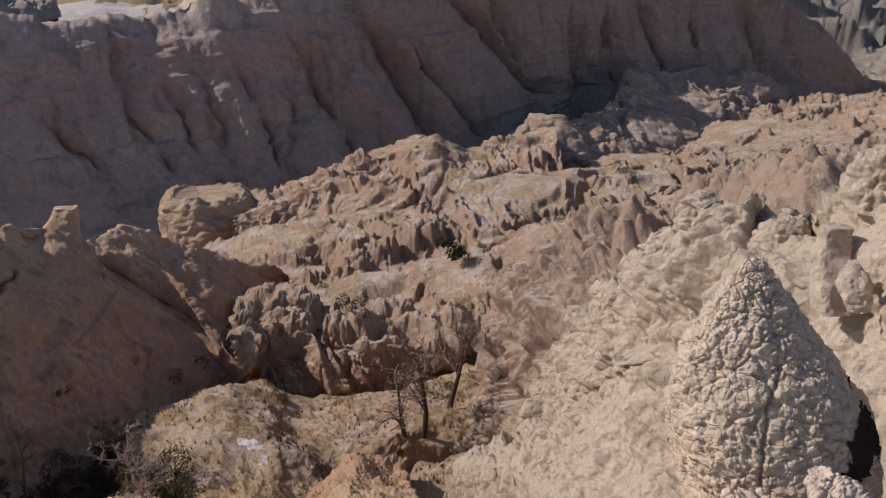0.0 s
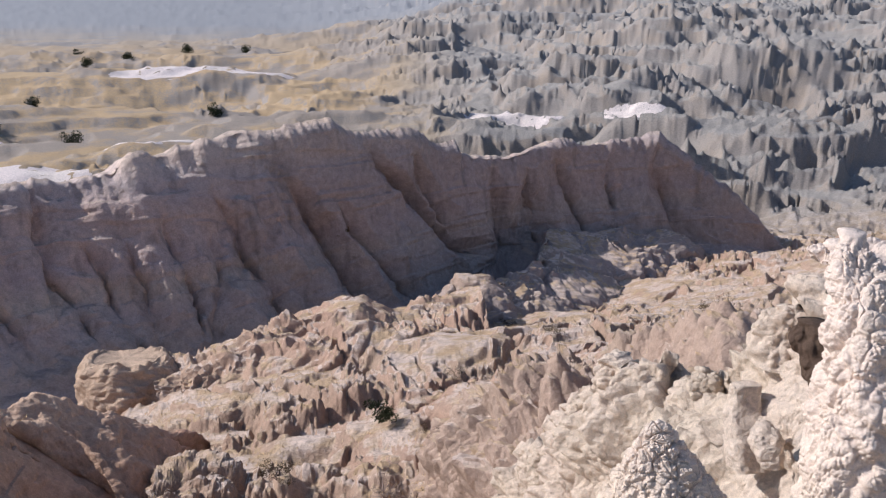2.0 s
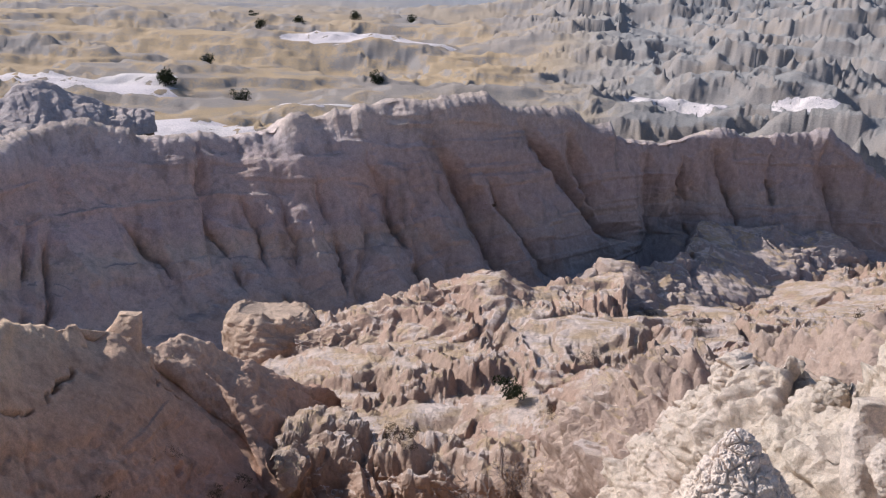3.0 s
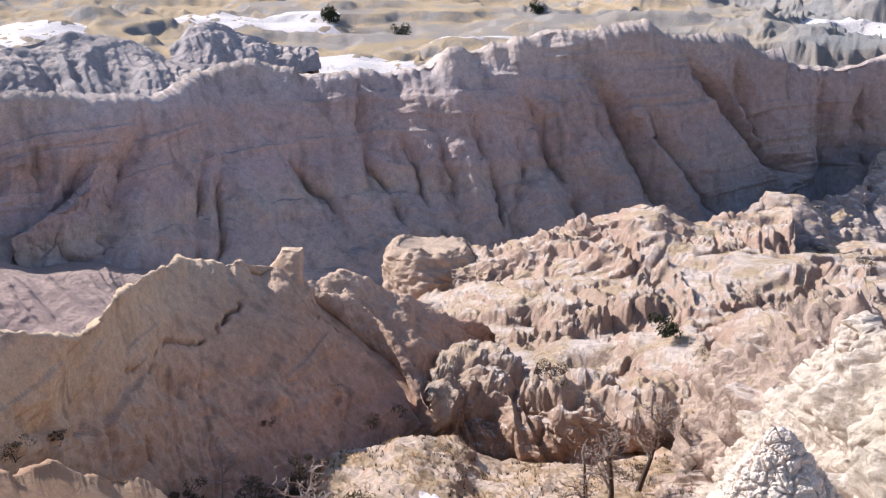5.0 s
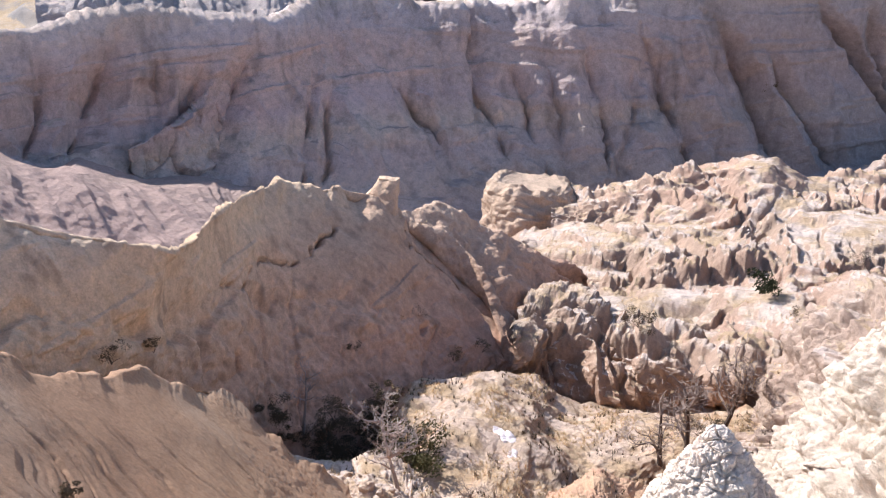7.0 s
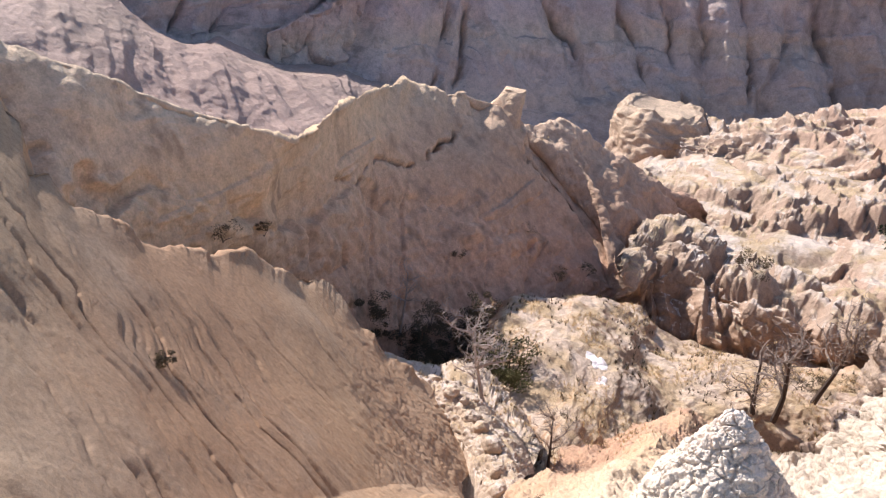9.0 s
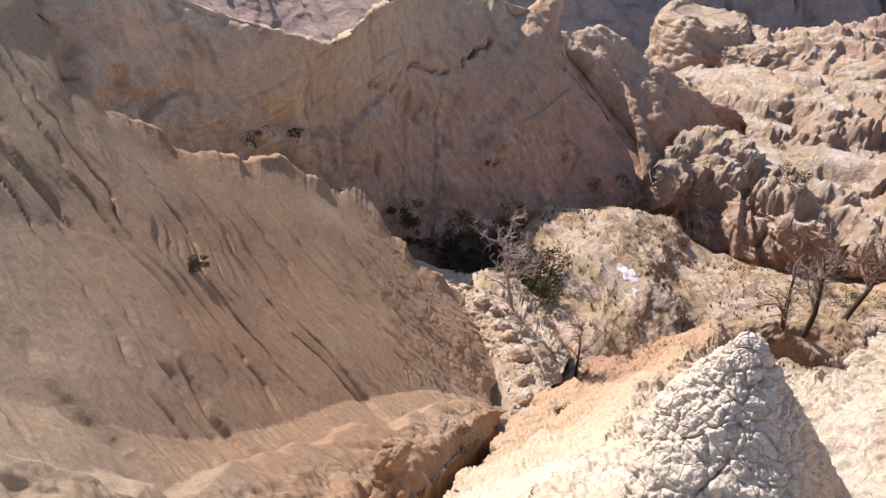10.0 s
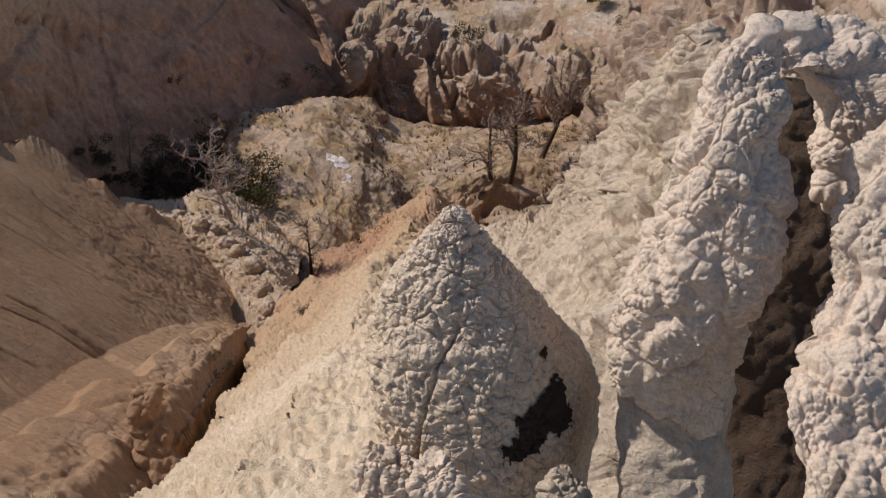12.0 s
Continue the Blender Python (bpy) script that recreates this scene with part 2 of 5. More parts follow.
m_bark = clay("dark bark", ((0.075, 0.055, 0.042), (0.10, 0.075, 0.058)), 18, 28, 0.02, 0.2, (0.05, 0.036, 0.028), 0.5)
m_twig = clay("grey twigs", ((0.24, 0.195, 0.155), (0.29, 0.24, 0.195)), 18, 28, 0.02, 0.2, (0.18, 0.14, 0.11), 0.5)
m_bark2 = clay("bleached bark", ((0.38, 0.33, 0.28), (0.42, 0.37, 0.32)), 18, 28, 0.02, 0.2, (0.20, 0.16, 0.13), 0.5)
m_olive = clay("olive leaves", ((0.09, 0.09, 0.035), (0.13, 0.12, 0.05)), 5, 32, 0.05, 0.5, (0.05, 0.05, 0.02), 0.5)
m_dark = clay("dark green leaves", ((0.035, 0.045, 0.02), (0.05, 0.06, 0.028)), 5, 32, 0.1, 0.5, (0.02, 0.025, 0.012), 0.5)
m_scrub = clay("dry brown scrub", ((0.10, 0.08, 0.05), (0.14, 0.11, 0.065)), 5, 32, 0.05, 0.5, (0.06, 0.05, 0.03), 0.5)
m_straw = clay("dry straw", ((0.64, 0.52, 0.28), (0.70, 0.58, 0.35)), 5, 32, 0.03, 0.5, (0.34, 0.25, 0.14), 0.5)


# ---------------------------------------------------------------- builders
def put(name, verts, faces, mat, parent=None, label="", category="", kind="", group="", flat_shade=False):
    me = bpy.data.meshes.new(name)
    me.from_pydata([tuple(v) for v in verts], [], faces) if isinstance(faces, list) else grid_mesh(me, verts, faces)
    me.materials.append(mat)
    if not flat_shade:
        me.polygons.foreach_set("use_smooth", np.ones(len(me.polygons), bool))
    ob = new(name, me)
    if parent:
        ob.parent = parent
    return tagged(ob, label, category, group, kind)


def grid_mesh(me, verts, faces):
    me.vertices.add(len(verts))
    me.vertices.foreach_set("co", np.asarray(verts, np.float32).ravel())
    me.loops.add(faces.size)
    me.loops.foreach_set("vertex_index", faces.ravel().astype(np.int32))
    me.polygons.add(len(faces))
    me.polygons.foreach_set("loop_start", np.arange(0, faces.size, 4, dtype=np.int32))
    me.update(calc_edges=True)


def quads(nu, nv, wrap=False):
    i = np.arange(nu if wrap else nu - 1)[:, None]
    j = np.arange(nv - 1)[None]
    k = (i + 1) % nu
    f = np.stack(np.broadcast_arrays(i * nv + j, k * nv + j, k * nv + j + 1, i * nv + j + 1), -1)
    return f.reshape(-1, 4)


def spaced(pts, n):
    """n points at even steps along a smooth line through pts."""
    p = np.array(pts, float)
    ext = np.vstack([2 * p[0] - p[1], p, 2 * p[-1] - p[-2]])
    fine = []
    for k in range(1, len(ext) - 2):
        t = np.linspace(0, 1, 24, endpoint=False)[:, None]
        a, b, c, d = ext[k - 1:k + 3]
        m1, m2 = (c - a) * 0.35, (d - b) * 0.35
        fine.append((2 * t**3 - 3 * t**2 + 1) * b + (t**3 - 2 * t**2 + t) * m1 + (-2 * t**3 + 3 * t**2) * c + (t**3 - t**2) * m2)
    fine = np.vstack(fine + [p[-1:]])
    s = np.r_[0, np.cumsum(np.linalg.norm(np.diff(fine, axis=0), axis=1))]
    q = np.linspace(0, s[-1], n)
    return np.stack([np.interp(q, s, fine[:, k]) for k in range(3)], 1)


def behind(rail, far, drop, eye=(0.4, 0.2)):
    """A rail on the far side of a crest: pushed away from the rim and lowered."""
    out = []
    for x, y, z in rail:
        d = math.hypot(x - eye[0], y - eye[1])
        out.append((x + (x - eye[0]) / d * far, y + (y - eye[1]) / d * far, z - drop))
    return out


def normals(g):
    du = np.gradient(g, axis=0)
    dv = np.gradient(g, axis=1)
    n = np.cross(du, dv)
    n /= np.linalg.norm(n, axis=2, keepdims=True) + 1e-9
    return n


def loft(name, rails, counts, nu, mat, relief, bulge=(), **tags):
    """A hill as a skin over rails (back foot, crest, foot ...). counts: rows between rails. relief(g, n, s, v): metres to push out."""
    lines = [spaced(r, nu) for r in rails]
    rows, vs = [], []
    for k, c in enumerate(counts):
        for t in np.linspace(0, 1, c, endpoint=(k == len(counts) - 1)):
            sag = bulge[k] if k < len(bulge) else 0.0
            p = lines[k] * (1 - t) + lines[k + 1] * t
            p = p + np.array([0, 0, 1.0]) * (sag * 4 * t * (1 - t))
            rows.append(p)
            vs.append(k + t)
    g = np.stack(rows, 1)
    n = normals(g)
    if n[..., 2].mean() < 0:
        n = -n
    s = np.r_[0, np.cumsum(np.linalg.norm(np.diff(lines[1], axis=0), axis=1))]
    d = relief(g, n, s[:, None] + 0 * g[..., 0], np.array(vs)[None] + 0 * g[..., 0])
    g = g + n * d[..., None]
    f = quads(g.shape[0], g.shape[1])
    if normals(g)[..., 2].mean() < 0:
        f = f[:, ::-1]
    return put(name, g.reshape(-1, 3), f, mat, **tags)


def rills(s, v, width, lean=0.0, branch=1.0, seed=0.0, sharp=4.5):
    """Gullies that run down a face; 0 between them, up to 1 in the bed. s: metres along; v: 0 at the crest to 1 at the foot."""
    q = s / width + lean * v + branch * 0.45 * vnoise(s / width * 0.7 + seed, v * 2.5 + 3, seed + 0 * s)
    a = np.abs(vnoise(q + seed, v * 0.55 + seed * 2, 0.3 + 0 * s))
    b = np.abs(vnoise(q * 2.3 + seed + 9, v * 0.9, 4.3 + 0 * s))
    return np.clip(1 - a * sharp, 0, 1) ** 1.3 + 0.45 * np.clip(1 - b * sharp, 0, 1) ** 1.3


def chunk(g, size, amount, seed=0):
    """Broken blocks of uneven size with narrow crevices between them."""
    p = g.reshape(-1, 3)
    q = p + 0.45 * size * np.stack([fbm(*(p / size * 0.9 + 3.1 * k).T, 4, 0.6) for k in range(3)], 1)
    a, b = cells(q, size, seed)
    k = 1 - np.clip((b - a) / 0.7, 0, 1)
    tilt = 0.5 * vnoise(*(p / size * 0.55 + 7).T)
    return (amount * ((0.5 - 0.6 * k - 0.4 * k ** 4) * (0.8 + tilt) + 0.28 * fbm(*(p / size * 2.2).T, 4, 0.6))).reshape(g.shape[:2])


def groove(g, pts, width, depth):
    """A crack along a line of points."""
    best = np.full(g.shape[:2], 99.0)
    p = g + 0.07 * np.stack([fbm(*P3(g, 3.5 + 0.1 * k), 3, 0.55) for k in range(3)], -1)
    for a, b in zip(pts, pts[1:]):
        a, b = np.array(a), np.array(b)
        t = np.clip(((p - a) @ (b - a)) / ((b - a) @ (b - a)), 0, 1)
        best = np.minimum(best, np.linalg.norm(p - (a + t[..., None] * (b - a)), axis=2))
    return -depth * np.exp(-(best / width) ** 2)


def facets(q, seed=0.0):
    """Buttresses of uneven width between sharp gullies: 0 in the bed, 1 on the edge."""
    q = q + 0.35 * vnoise(q * 0.6 + seed, 0 * q + seed, 0 * q)
    f = q - np.floor(q)
    return np.where(f < 0.7, f / 0.7, (1 - f) / 0.3)


def P3(g, k):
    return g[..., 0] * k, g[..., 1] * k, g[..., 2] * k


# ---------------------------------------------------------------- ground
CONTROL = np.array([
    (-0.6, 14.1, -10.7), (0.4, 17.5, -11.6), (-3.7, 14.7, -11.2), (-2.7, 16.3, -11.4), (-1.9, 20.8, -12.3), (-4.9, 23.4, -12.9), (0.2, 25.9, -12.5), (-1.3, 38, -14.6), (-8, 36, -16),
    (-12, 34, -17), (-12, 42, -20), (-4, 46, -20), (-18.8, 36.3, -19.5), (4.9, 53.6, -17.8), (13.8, 55.4, -18.5), (12.5, 62, -18.6), (28.5, 67.5, -18.5), (20.4, 56.2, -17), (15.8, 36.9, -12.8), (12.3, 39.9, -14.3),
    (4.1, 21.8, -10), (7, 17, -8.5), (1.9, 31.6, -12.8), (-4.7, 36.9, -15), (-20, 24, -14.5), (-28, 31, -15.5), (-4, 10.6, -9.8), (-2.5, 9.4, -9.3), (-1.4, 12.7, -10), (-6.7, 13.6, -11.4),
    (-0.3, 14.6, -10.5), (0.5, 15.0, -10.4), (0, 4, -7.5), (-4, 4, -7.5), (4, 6, -7.5), (-30, 10, -12)])


def rbf(x, y):
    """A smooth sheet through the control points: thin-plate spline."""
    c = CONTROL[:, :2]

    def phi(r2):
        return 0.5 * r2 * np.log(r2 + 1e-6)
    k = phi(((c[:, None] - c[None]) ** 2).sum(-1)) + np.eye(len(c)) * 3.0
    a = np.block([[k, np.c_[np.ones(len(c)), c]], [np.c_[np.ones(len(c)), c].T, np.zeros((3, 3))]])
    w = np.linalg.solve(a, np.r_[CONTROL[:, 2], 0, 0, 0])
    out = w[-3] + w[-2] * x + w[-1] * y
    for (px, py), q in zip(c, w):
        out = out + q * phi((x - px) ** 2 + (y - py) ** 2)
    return out


def benches(x, y, size=1.0, tall=0.8, seed=0.0):
    """Badland relief: level treads of dust and grass between steep fluted risers, with gullies and broken knobs."""
    z0 = 0 * x
    x, y = x / size, y / size
    u, w = x * 0.94 + y * 0.34, y * 0.94 - x * 0.34
    u, w = u + 0.9 * fbm(x / 3.5, y / 3.5, z0 + 4 + seed, 3), w + 0.9 * fbm(x / 3.5, y / 3.5, z0 + 9 + seed, 3)
    # rounded knobs between sharp gullies, cut off level on top
    big = billow(u / 3.4, w / 2.7, z0 + 5 + seed, 1)
    flank = 1 - smooth(0.55, 0.75, big)
    knob = np.minimum(big, 0.72) + 0.15 * np.maximum(big - 0.72, 0)
    flute = ridged(u / 1.2, w / 1.0, z0 + 3 + seed, 4, 0.55)
    fine = 0.30 * billow(u / 1.25, w / 1.1, z0 + 8 + seed, 1) + 0.13 * billow(x / 0.55, y / 0.55, z0 + 3 + seed, 2, 0.5)
    # broad ledges
    step = (1.1 * fbm(u / 6.5, w / 5.0, z0 + 2.2 + seed, 4, 0.5) + 0.25 * flute) / 0.7
    k = np.floor(step)
    q = step - k
    ledge = k + 0.12 * q + 0.88 * smooth(0.6, 1.0, q)
    calm = 0.6 + 0.4 * smooth(-0.25, 0.2, vnoise(x / 5.5, y / 5.5, z0 + 12 + seed) + 0.3 * vnoise(x / 2, y / 2, z0 + 4))
    return size * calm * (tall * (1.45 * knob + 0.5 * ledge - 0.9) + 1.5 * fine * (0.3 + 0.7 * flank) - 0.35 + 0.5 * flank * flute) + 0.02 * fbm(x * 3, y * 3, z0, 3, 0.6)


# level spots of dry grass and dust: x, y, and how far they reach
FLATS = ((0.4, 25.9, 1.6, 1.5), (-3.7, 24.6, 1.3, 1.2), (-2.1, 25.9, 1.2, 1.0), (2.6, 26.1, 1.0, 1.2), (-1.0, 22.3, 1.2, 0.9), (3.7, 35.0, 2.0, 2.0), (9.9, 46.5, 3.0, 2.5), (16.5, 54.5, 4.0, 3.0), (6.5, 38.5, 2.0, 2.0))


def height(x, y):
    r = np.hypot(x, y)
    az = np.degrees(np.arctan2(x, y))
    z0 = 0 * x
    near = np.clip(rbf(x, y), -20.5, -6.5)
    m = smooth(11, 16, r)
    even = 0 * x
    for fx, fy, rx, ry in FLATS:
        even = np.maximum(even, np.exp(-(((x - fx) / rx) ** 2 + ((y - fy) / ry) ** 2) ** 2))
    near = near + m * (1 - 0.88 * even) * benches(x, y, 0.68 + 0.35 * smooth(25, 60, r)) + 0.05 * fbm(x / 0.9, y / 0.9, z0, 4) * (0.3 + m)
    # the plain, with low scarps and washes
    wash = fbm(x / 60, y / 45, z0 + 5, 4)
    lift = (fbm(x / 60, y / 30, z0 + 8, 5) + 0.3) / 0.42 + 0.12 * fbm(x / 9, y / 9, z0 + 3, 4, 0.6)
    scarp = np.floor(lift) + smooth(0.6, 1.0, lift - np.floor(lift))
    plain = -24.8 + 0.4 * wash + 1.5 * scarp * (1 - smooth(280, 480, r)) + 0.25 * fbm(x / 7, y / 7, z0, 3)
    # low grey mounds among the grass
    wx, wy = x + 6 * fbm(x / 22, y / 22, z0 + 1, 3), y + 6 * fbm(x / 22, y / 22, z0 + 6, 3)
    near_far = 1 - 0.7 * smooth(260, 520, r)
    mounds = smooth(-0.1, 0.3, fbm(x / 48, y / 26, z0 + 14, 3)) * smooth(95, 125, r)
    plain = plain + mounds * near_far * (2.0 * ridged(wx / 15, wy / 9, z0 + 4, 4, 0.42) + 0.3)
    # grey badlands that climb to the east in gullied rows
    east = smooth(-3, 9, az + 4 * vnoise(r / 50, z0, z0) - (140 - np.minimum(r, 260)) * 0.04) * smooth(84, 105, r)
    climb = (r - 88) / 34 * (0.35 + 0.65 * smooth(-5, 22, az)) * (1 - 0.5 * smooth(250, 700, r)) + 1.3 * fbm(x / 42, y / 24, z0 + 7, 4) + 0.3 * ridged(wx / 9, wy / 9, z0 + 8, 3)
    climb = np.clip(climb, 0, 9)
    frac = climb - np.floor(climb)
    terrace = np.floor(climb) + 0.12 * frac + 0.88 * np.clip((frac - 0.4) / 0.58, 0, 1) ** 1.1
    carve = ridged(wx / 11, wy / 8, z0 + 2, 5, 0.5) * (0.35 + 0.65 * smooth(0.2, 0.6, frac))
    plain = plain * (1 - 0.75 * east) - 24.5 * 0.75 * east + east * (3.3 * terrace + 4.4 * near_far * carve)
    q = plain / 1.1 + 0.3 * fbm(x / 6, y / 6, z0 + 4, 2)
    q = q - np.floor(q)
    plain = plain + east * 0.25 * (smooth(0.4, 0.95, q) - q)
    # far hills
    plain = plain + smooth(900, 2500, r) * (10 + 16 * fbm(x / 500, y / 500, z0, 4))
    w = smooth(72, 110, r + 6 * vnoise(x / 15, y / 15, z0))
    h = near * (1 - w) + plain * w
    # the rim on which one stands
    q = y - 0.9 + 0.6 * np.maximum(-x, 0) - 0.15 * x
    rim = -1.65 - 1.9 * np.maximum(q, 0) + 0.25 * np.minimum(q, 0) * 0 + 0.05 * fbm(x * 2, y * 2, z0, 3)
    return 33 + np.maximum(h, np.maximum(rim, -30))


def height1(x, y):
    return float(height(np.array([x], float), np.array([y], float))[0])


az = np.radians(np.r_[np.linspace(-180, -62, 50, endpoint=False), np.linspace(-62, 34, 1250, endpoint=False), np.linspace(34, 180, 60)])
rr = np.r_[0.05, np.geomspace(0.4, 12, 30, endpoint=False), np.geomspace(12, 72, 360, endpoint=False), np.geomspace(72, 420, 220, endpoint=False), np.geomspace(420, 4800, 50)]
A, B = np.meshgrid(az, rr, indexing="ij")
X, Y = np.sin(A) * B, np.cos(A) * B
gv = np.stack([X, Y, height(X.ravel(), Y.ravel()).reshape(X.shape)], -1)
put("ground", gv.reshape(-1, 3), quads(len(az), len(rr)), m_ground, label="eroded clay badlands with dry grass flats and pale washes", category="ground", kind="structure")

# ---------------------------------------------------------------- hills and walls
BACK_CREST = [(-34.4, 25.85, 24.09), (-31.92, 28.8, 23.73), (-30.17, 31.9, 23.66), (-29.68, 33.64, 23.83), (-27.55, 36.54, 23.63), (-25.33, 39.11, 23.19), (-24.2, 40.79, 22.79), (-23.86, 44.23, 23.27), (-22.21, 46.17, 23.55), (-19.46, 47.29, 22.93), (-17.49, 48.01, 22.6), (-17.87, 48.83, 22.41), (-16.27, 49.45, 22.7), (-14.06, 50.21, 23.09), (-12.35, 50.81, 23.91), (-10.48, 52.15, 23.95), (-8.67, 52.55, 24.35), (-7.05, 53.35, 24.96), (-5.38, 53.9, 24.36), (-2.27, 55.52, 24.63), (-0.32, 56.81, 24.03), (2.08, 58.51, 23.62), (5.42, 60.79, 22.36), (8.96, 63, 21.79), (11.41, 64.49, 22.17), (15.25, 66.44, 22.05), (19.95, 68.01, 22.12), (21.58, 67.85, 21.37), (23.58, 67.42, 20.07), (25.54, 66.95, 18.9), (28, 66.11, 17.38)]
BACK_TOE = [(-32.09, 23, 20.56), (-29.88, 26.9, 19.54), (-28.76, 29.26, 18.88), (-27.93, 31.36, 18.67), (-26.03, 32.57, 17.74), (-23.98, 33.74, 16.89), (-22.18, 35.01, 16.2), (-18.83, 37.49, 15.55), (-16.54, 39.36, 15.14), (-13.13, 41.68, 15.04), (-8.54, 44.43, 14.96), (-4.91, 47.65, 15.14), (-2.17, 50.08, 15.61), (1.81, 52.99, 15.09), (5.4, 56.79, 14.96), (9.64, 62.49, 15.45), (12.38, 63.14, 15.86), (16.83, 64.23, 16.03), (21.31, 64.96, 15.99), (24.59, 64.46, 16.45), (27.17, 63.98, 17.37)]


# gullies down the ridge: where along it they begin and end, how far down they begin and end, metres deep
GULLIES = ((0.05, 0.042, 0.15, 1.0, 0.9), (0.088, 0.08, 0.1, 0.9, 0.8), (0.12, 0.11, 0.06, 0.85, 1.1), (0.144, 0.141, 0.2, 0.9, 0.9), (0.173, 0.145, 0.2, 0.95, 1.0), (0.20, 0.17, 0.05, 0.9, 1.2),
           (0.241, 0.229, 0.3, 1.0, 0.7), (0.256, 0.246, 0.35, 0.95, 0.7), (0.297, 0.336, 0.36, 0.8, 0.8), (0.352, 0.379, 0.32, 0.95, 0.8), (0.373, 0.396, 0.24, 0.85, 0.7), (0.398, 0.411, 0.28, 1.0, 0.9),
           (0.425, 0.435, 0.22, 0.85, 0.7), (0.459, 0.438, 0.36, 1.0, 0.8), (0.461, 0.50, 0.18, 0.95, 1.2), (0.512, 0.57, 0.14, 1.0, 1.5), (0.575, 0.672, 0.05, 0.7, 1.4))
GULLIES += ((0.545, 0.60, 0.3, 0.95, 0.8), (0.612, 0.66, 0.05, 0.55, 0.9), (0.70, 0.735, 0.05, 0.9, 1.0), (0.735, 0.765, 0.1, 0.9, 0.8), (0.76, 0.81, 0.0, 0.9, 1.0), (0.82, 0.84, 0.1, 1.0, 0.8), (0.86, 0.91, 0.05, 0.9, 0.8))


def back_relief(g, n, s, v):
    down = np.clip(v - 1, 0, 1)
    foot = 1 - 0.5 * smooth(0.88, 1, down)
    e = s / s.max()
    wob = 0.5 * fbm(*P3(g, 0.35), 3) + 0.12 * fbm(*P3(g, 1.6), 3)
    cut = 0 * s
    seam = smooth(-0.3, 0.4, vnoise(*P3(g, 0.7)))
    for a, b, v0, v1, deep in GULLIES:
        q = (down - v0) / (v1 - v0)
        d = np.abs((e - a - (b - a) * np.clip(q, -0.1, 1.2)) * s.max() + wob)
        on = smooth(-0.05, 0.35, q) * (1 - smooth(1.0, 1.3, q))
        cut = np.maximum(cut, on * (deep * 1.1 * np.clip(1 - d / (0.7 + 1.8 * np.clip(q, 0, 1)), 0, 1) ** 1.2 + 0.5 * seam * np.exp(-(d / 0.11) ** 2)))
    t = s - 5 * down + 0.9 * fbm(*P3(g, 0.22), 3)
    mid = (facets(t / 3.1 + 0.4 * vnoise(s / 3, down * 1.8, 0 * s + 4), 3.0) - 0.5) * 0.34 * smooth(0.15, 0.5, down + 0.2 * vnoise(s / 2.2, 0 * s, 0 * s + 6))
    small = (facets(t / 1.1 + 0.6 * vnoise(s / 1.2, down * 5, 0 * s + 2), 7.0) - 0.5) * 0.16 * smooth(0.1, 0.4, down) * smooth(-0.2, 0.4, vnoise(s / 2.5, down * 3, 0 * s + 8))
    crest = (fbm(s / 2.6, 0 * s, 0 * s + 3, 5, 0.6) * 0.45) * np.exp(-np.abs(v - 1) * 9)
    ledge = 0.13 * smooth(0.2, 0.5, fbm(g[..., 0] * 0.1, g[..., 1] * 0.1, g[..., 2] * 1.6, 3)) * smooth(0, 0.1, down)
    end = 1 - smooth(0.88, 0.99, e)
    return (0.25 - cut + mid + small) * foot * end + crest * end + ledge + 0.25 * fbm(*P3(g, 0.3), 3) * end + 0.07 * fbm(*P3(g, 0.9), 4) + 0.04 * billow(*P3(g, 1.6), 3)


BACK_TOE = BACK_TOE[:-3] + [(21.3, 65.2, 15.3), (24.6, 65.2, 15.0), (27.2, 65.3, 14.8), (30.0, 65.2, 14.4)]
BACK_CREST = BACK_CREST[:-1] + [(27.8, 66.1, 17.0), (30.2, 65.5, 14.6)]
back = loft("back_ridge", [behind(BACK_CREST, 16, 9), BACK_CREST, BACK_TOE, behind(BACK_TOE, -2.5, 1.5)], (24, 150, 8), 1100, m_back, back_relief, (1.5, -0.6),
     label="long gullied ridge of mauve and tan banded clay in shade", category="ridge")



def ridge_spur_relief(g, n, s, v):
    down = np.abs(v - 1)
    return -rills(s, down, 1.6, 0.6, 1.0, 7.0) * 0.5 * smooth(0.05, 0.4, down) + 0.3 * fbm(*P3(g, 0.6), 4) + chunk(g, 1.3, 0.25)


loft("spur", [behind([(-27.05, 41.69, 22.65), (-27.63, 38.69, 20.25), (-27.85, 35.99, 18.72), (-27.88, 33.58, 17.96), (-27.68, 32.32, 17.88)], 0, 1),
     [(-25.7, 41.41, 23.34), (-25.51, 39.37, 22.17), (-25.33, 37.22, 20.93), (-25.45, 34.96, 19.93), (-25.93, 32.99, 19.29), (-26.33, 31.7, 19.01)],
     behind([(-25.12, 42.83, 22.37), (-24.56, 39.85, 19.42), (-23.99, 37.18, 18.00), (-24.11, 34.88, 17.36), (-24.99, 33.09, 17.47), (-26.02, 31.81, 18.23)], 0, 0.6)], (60, 60), 260, m_back, ridge_spur_relief, (-0.5, -0.7),
     parent=back, label="sharp pale spur running down the ridge")

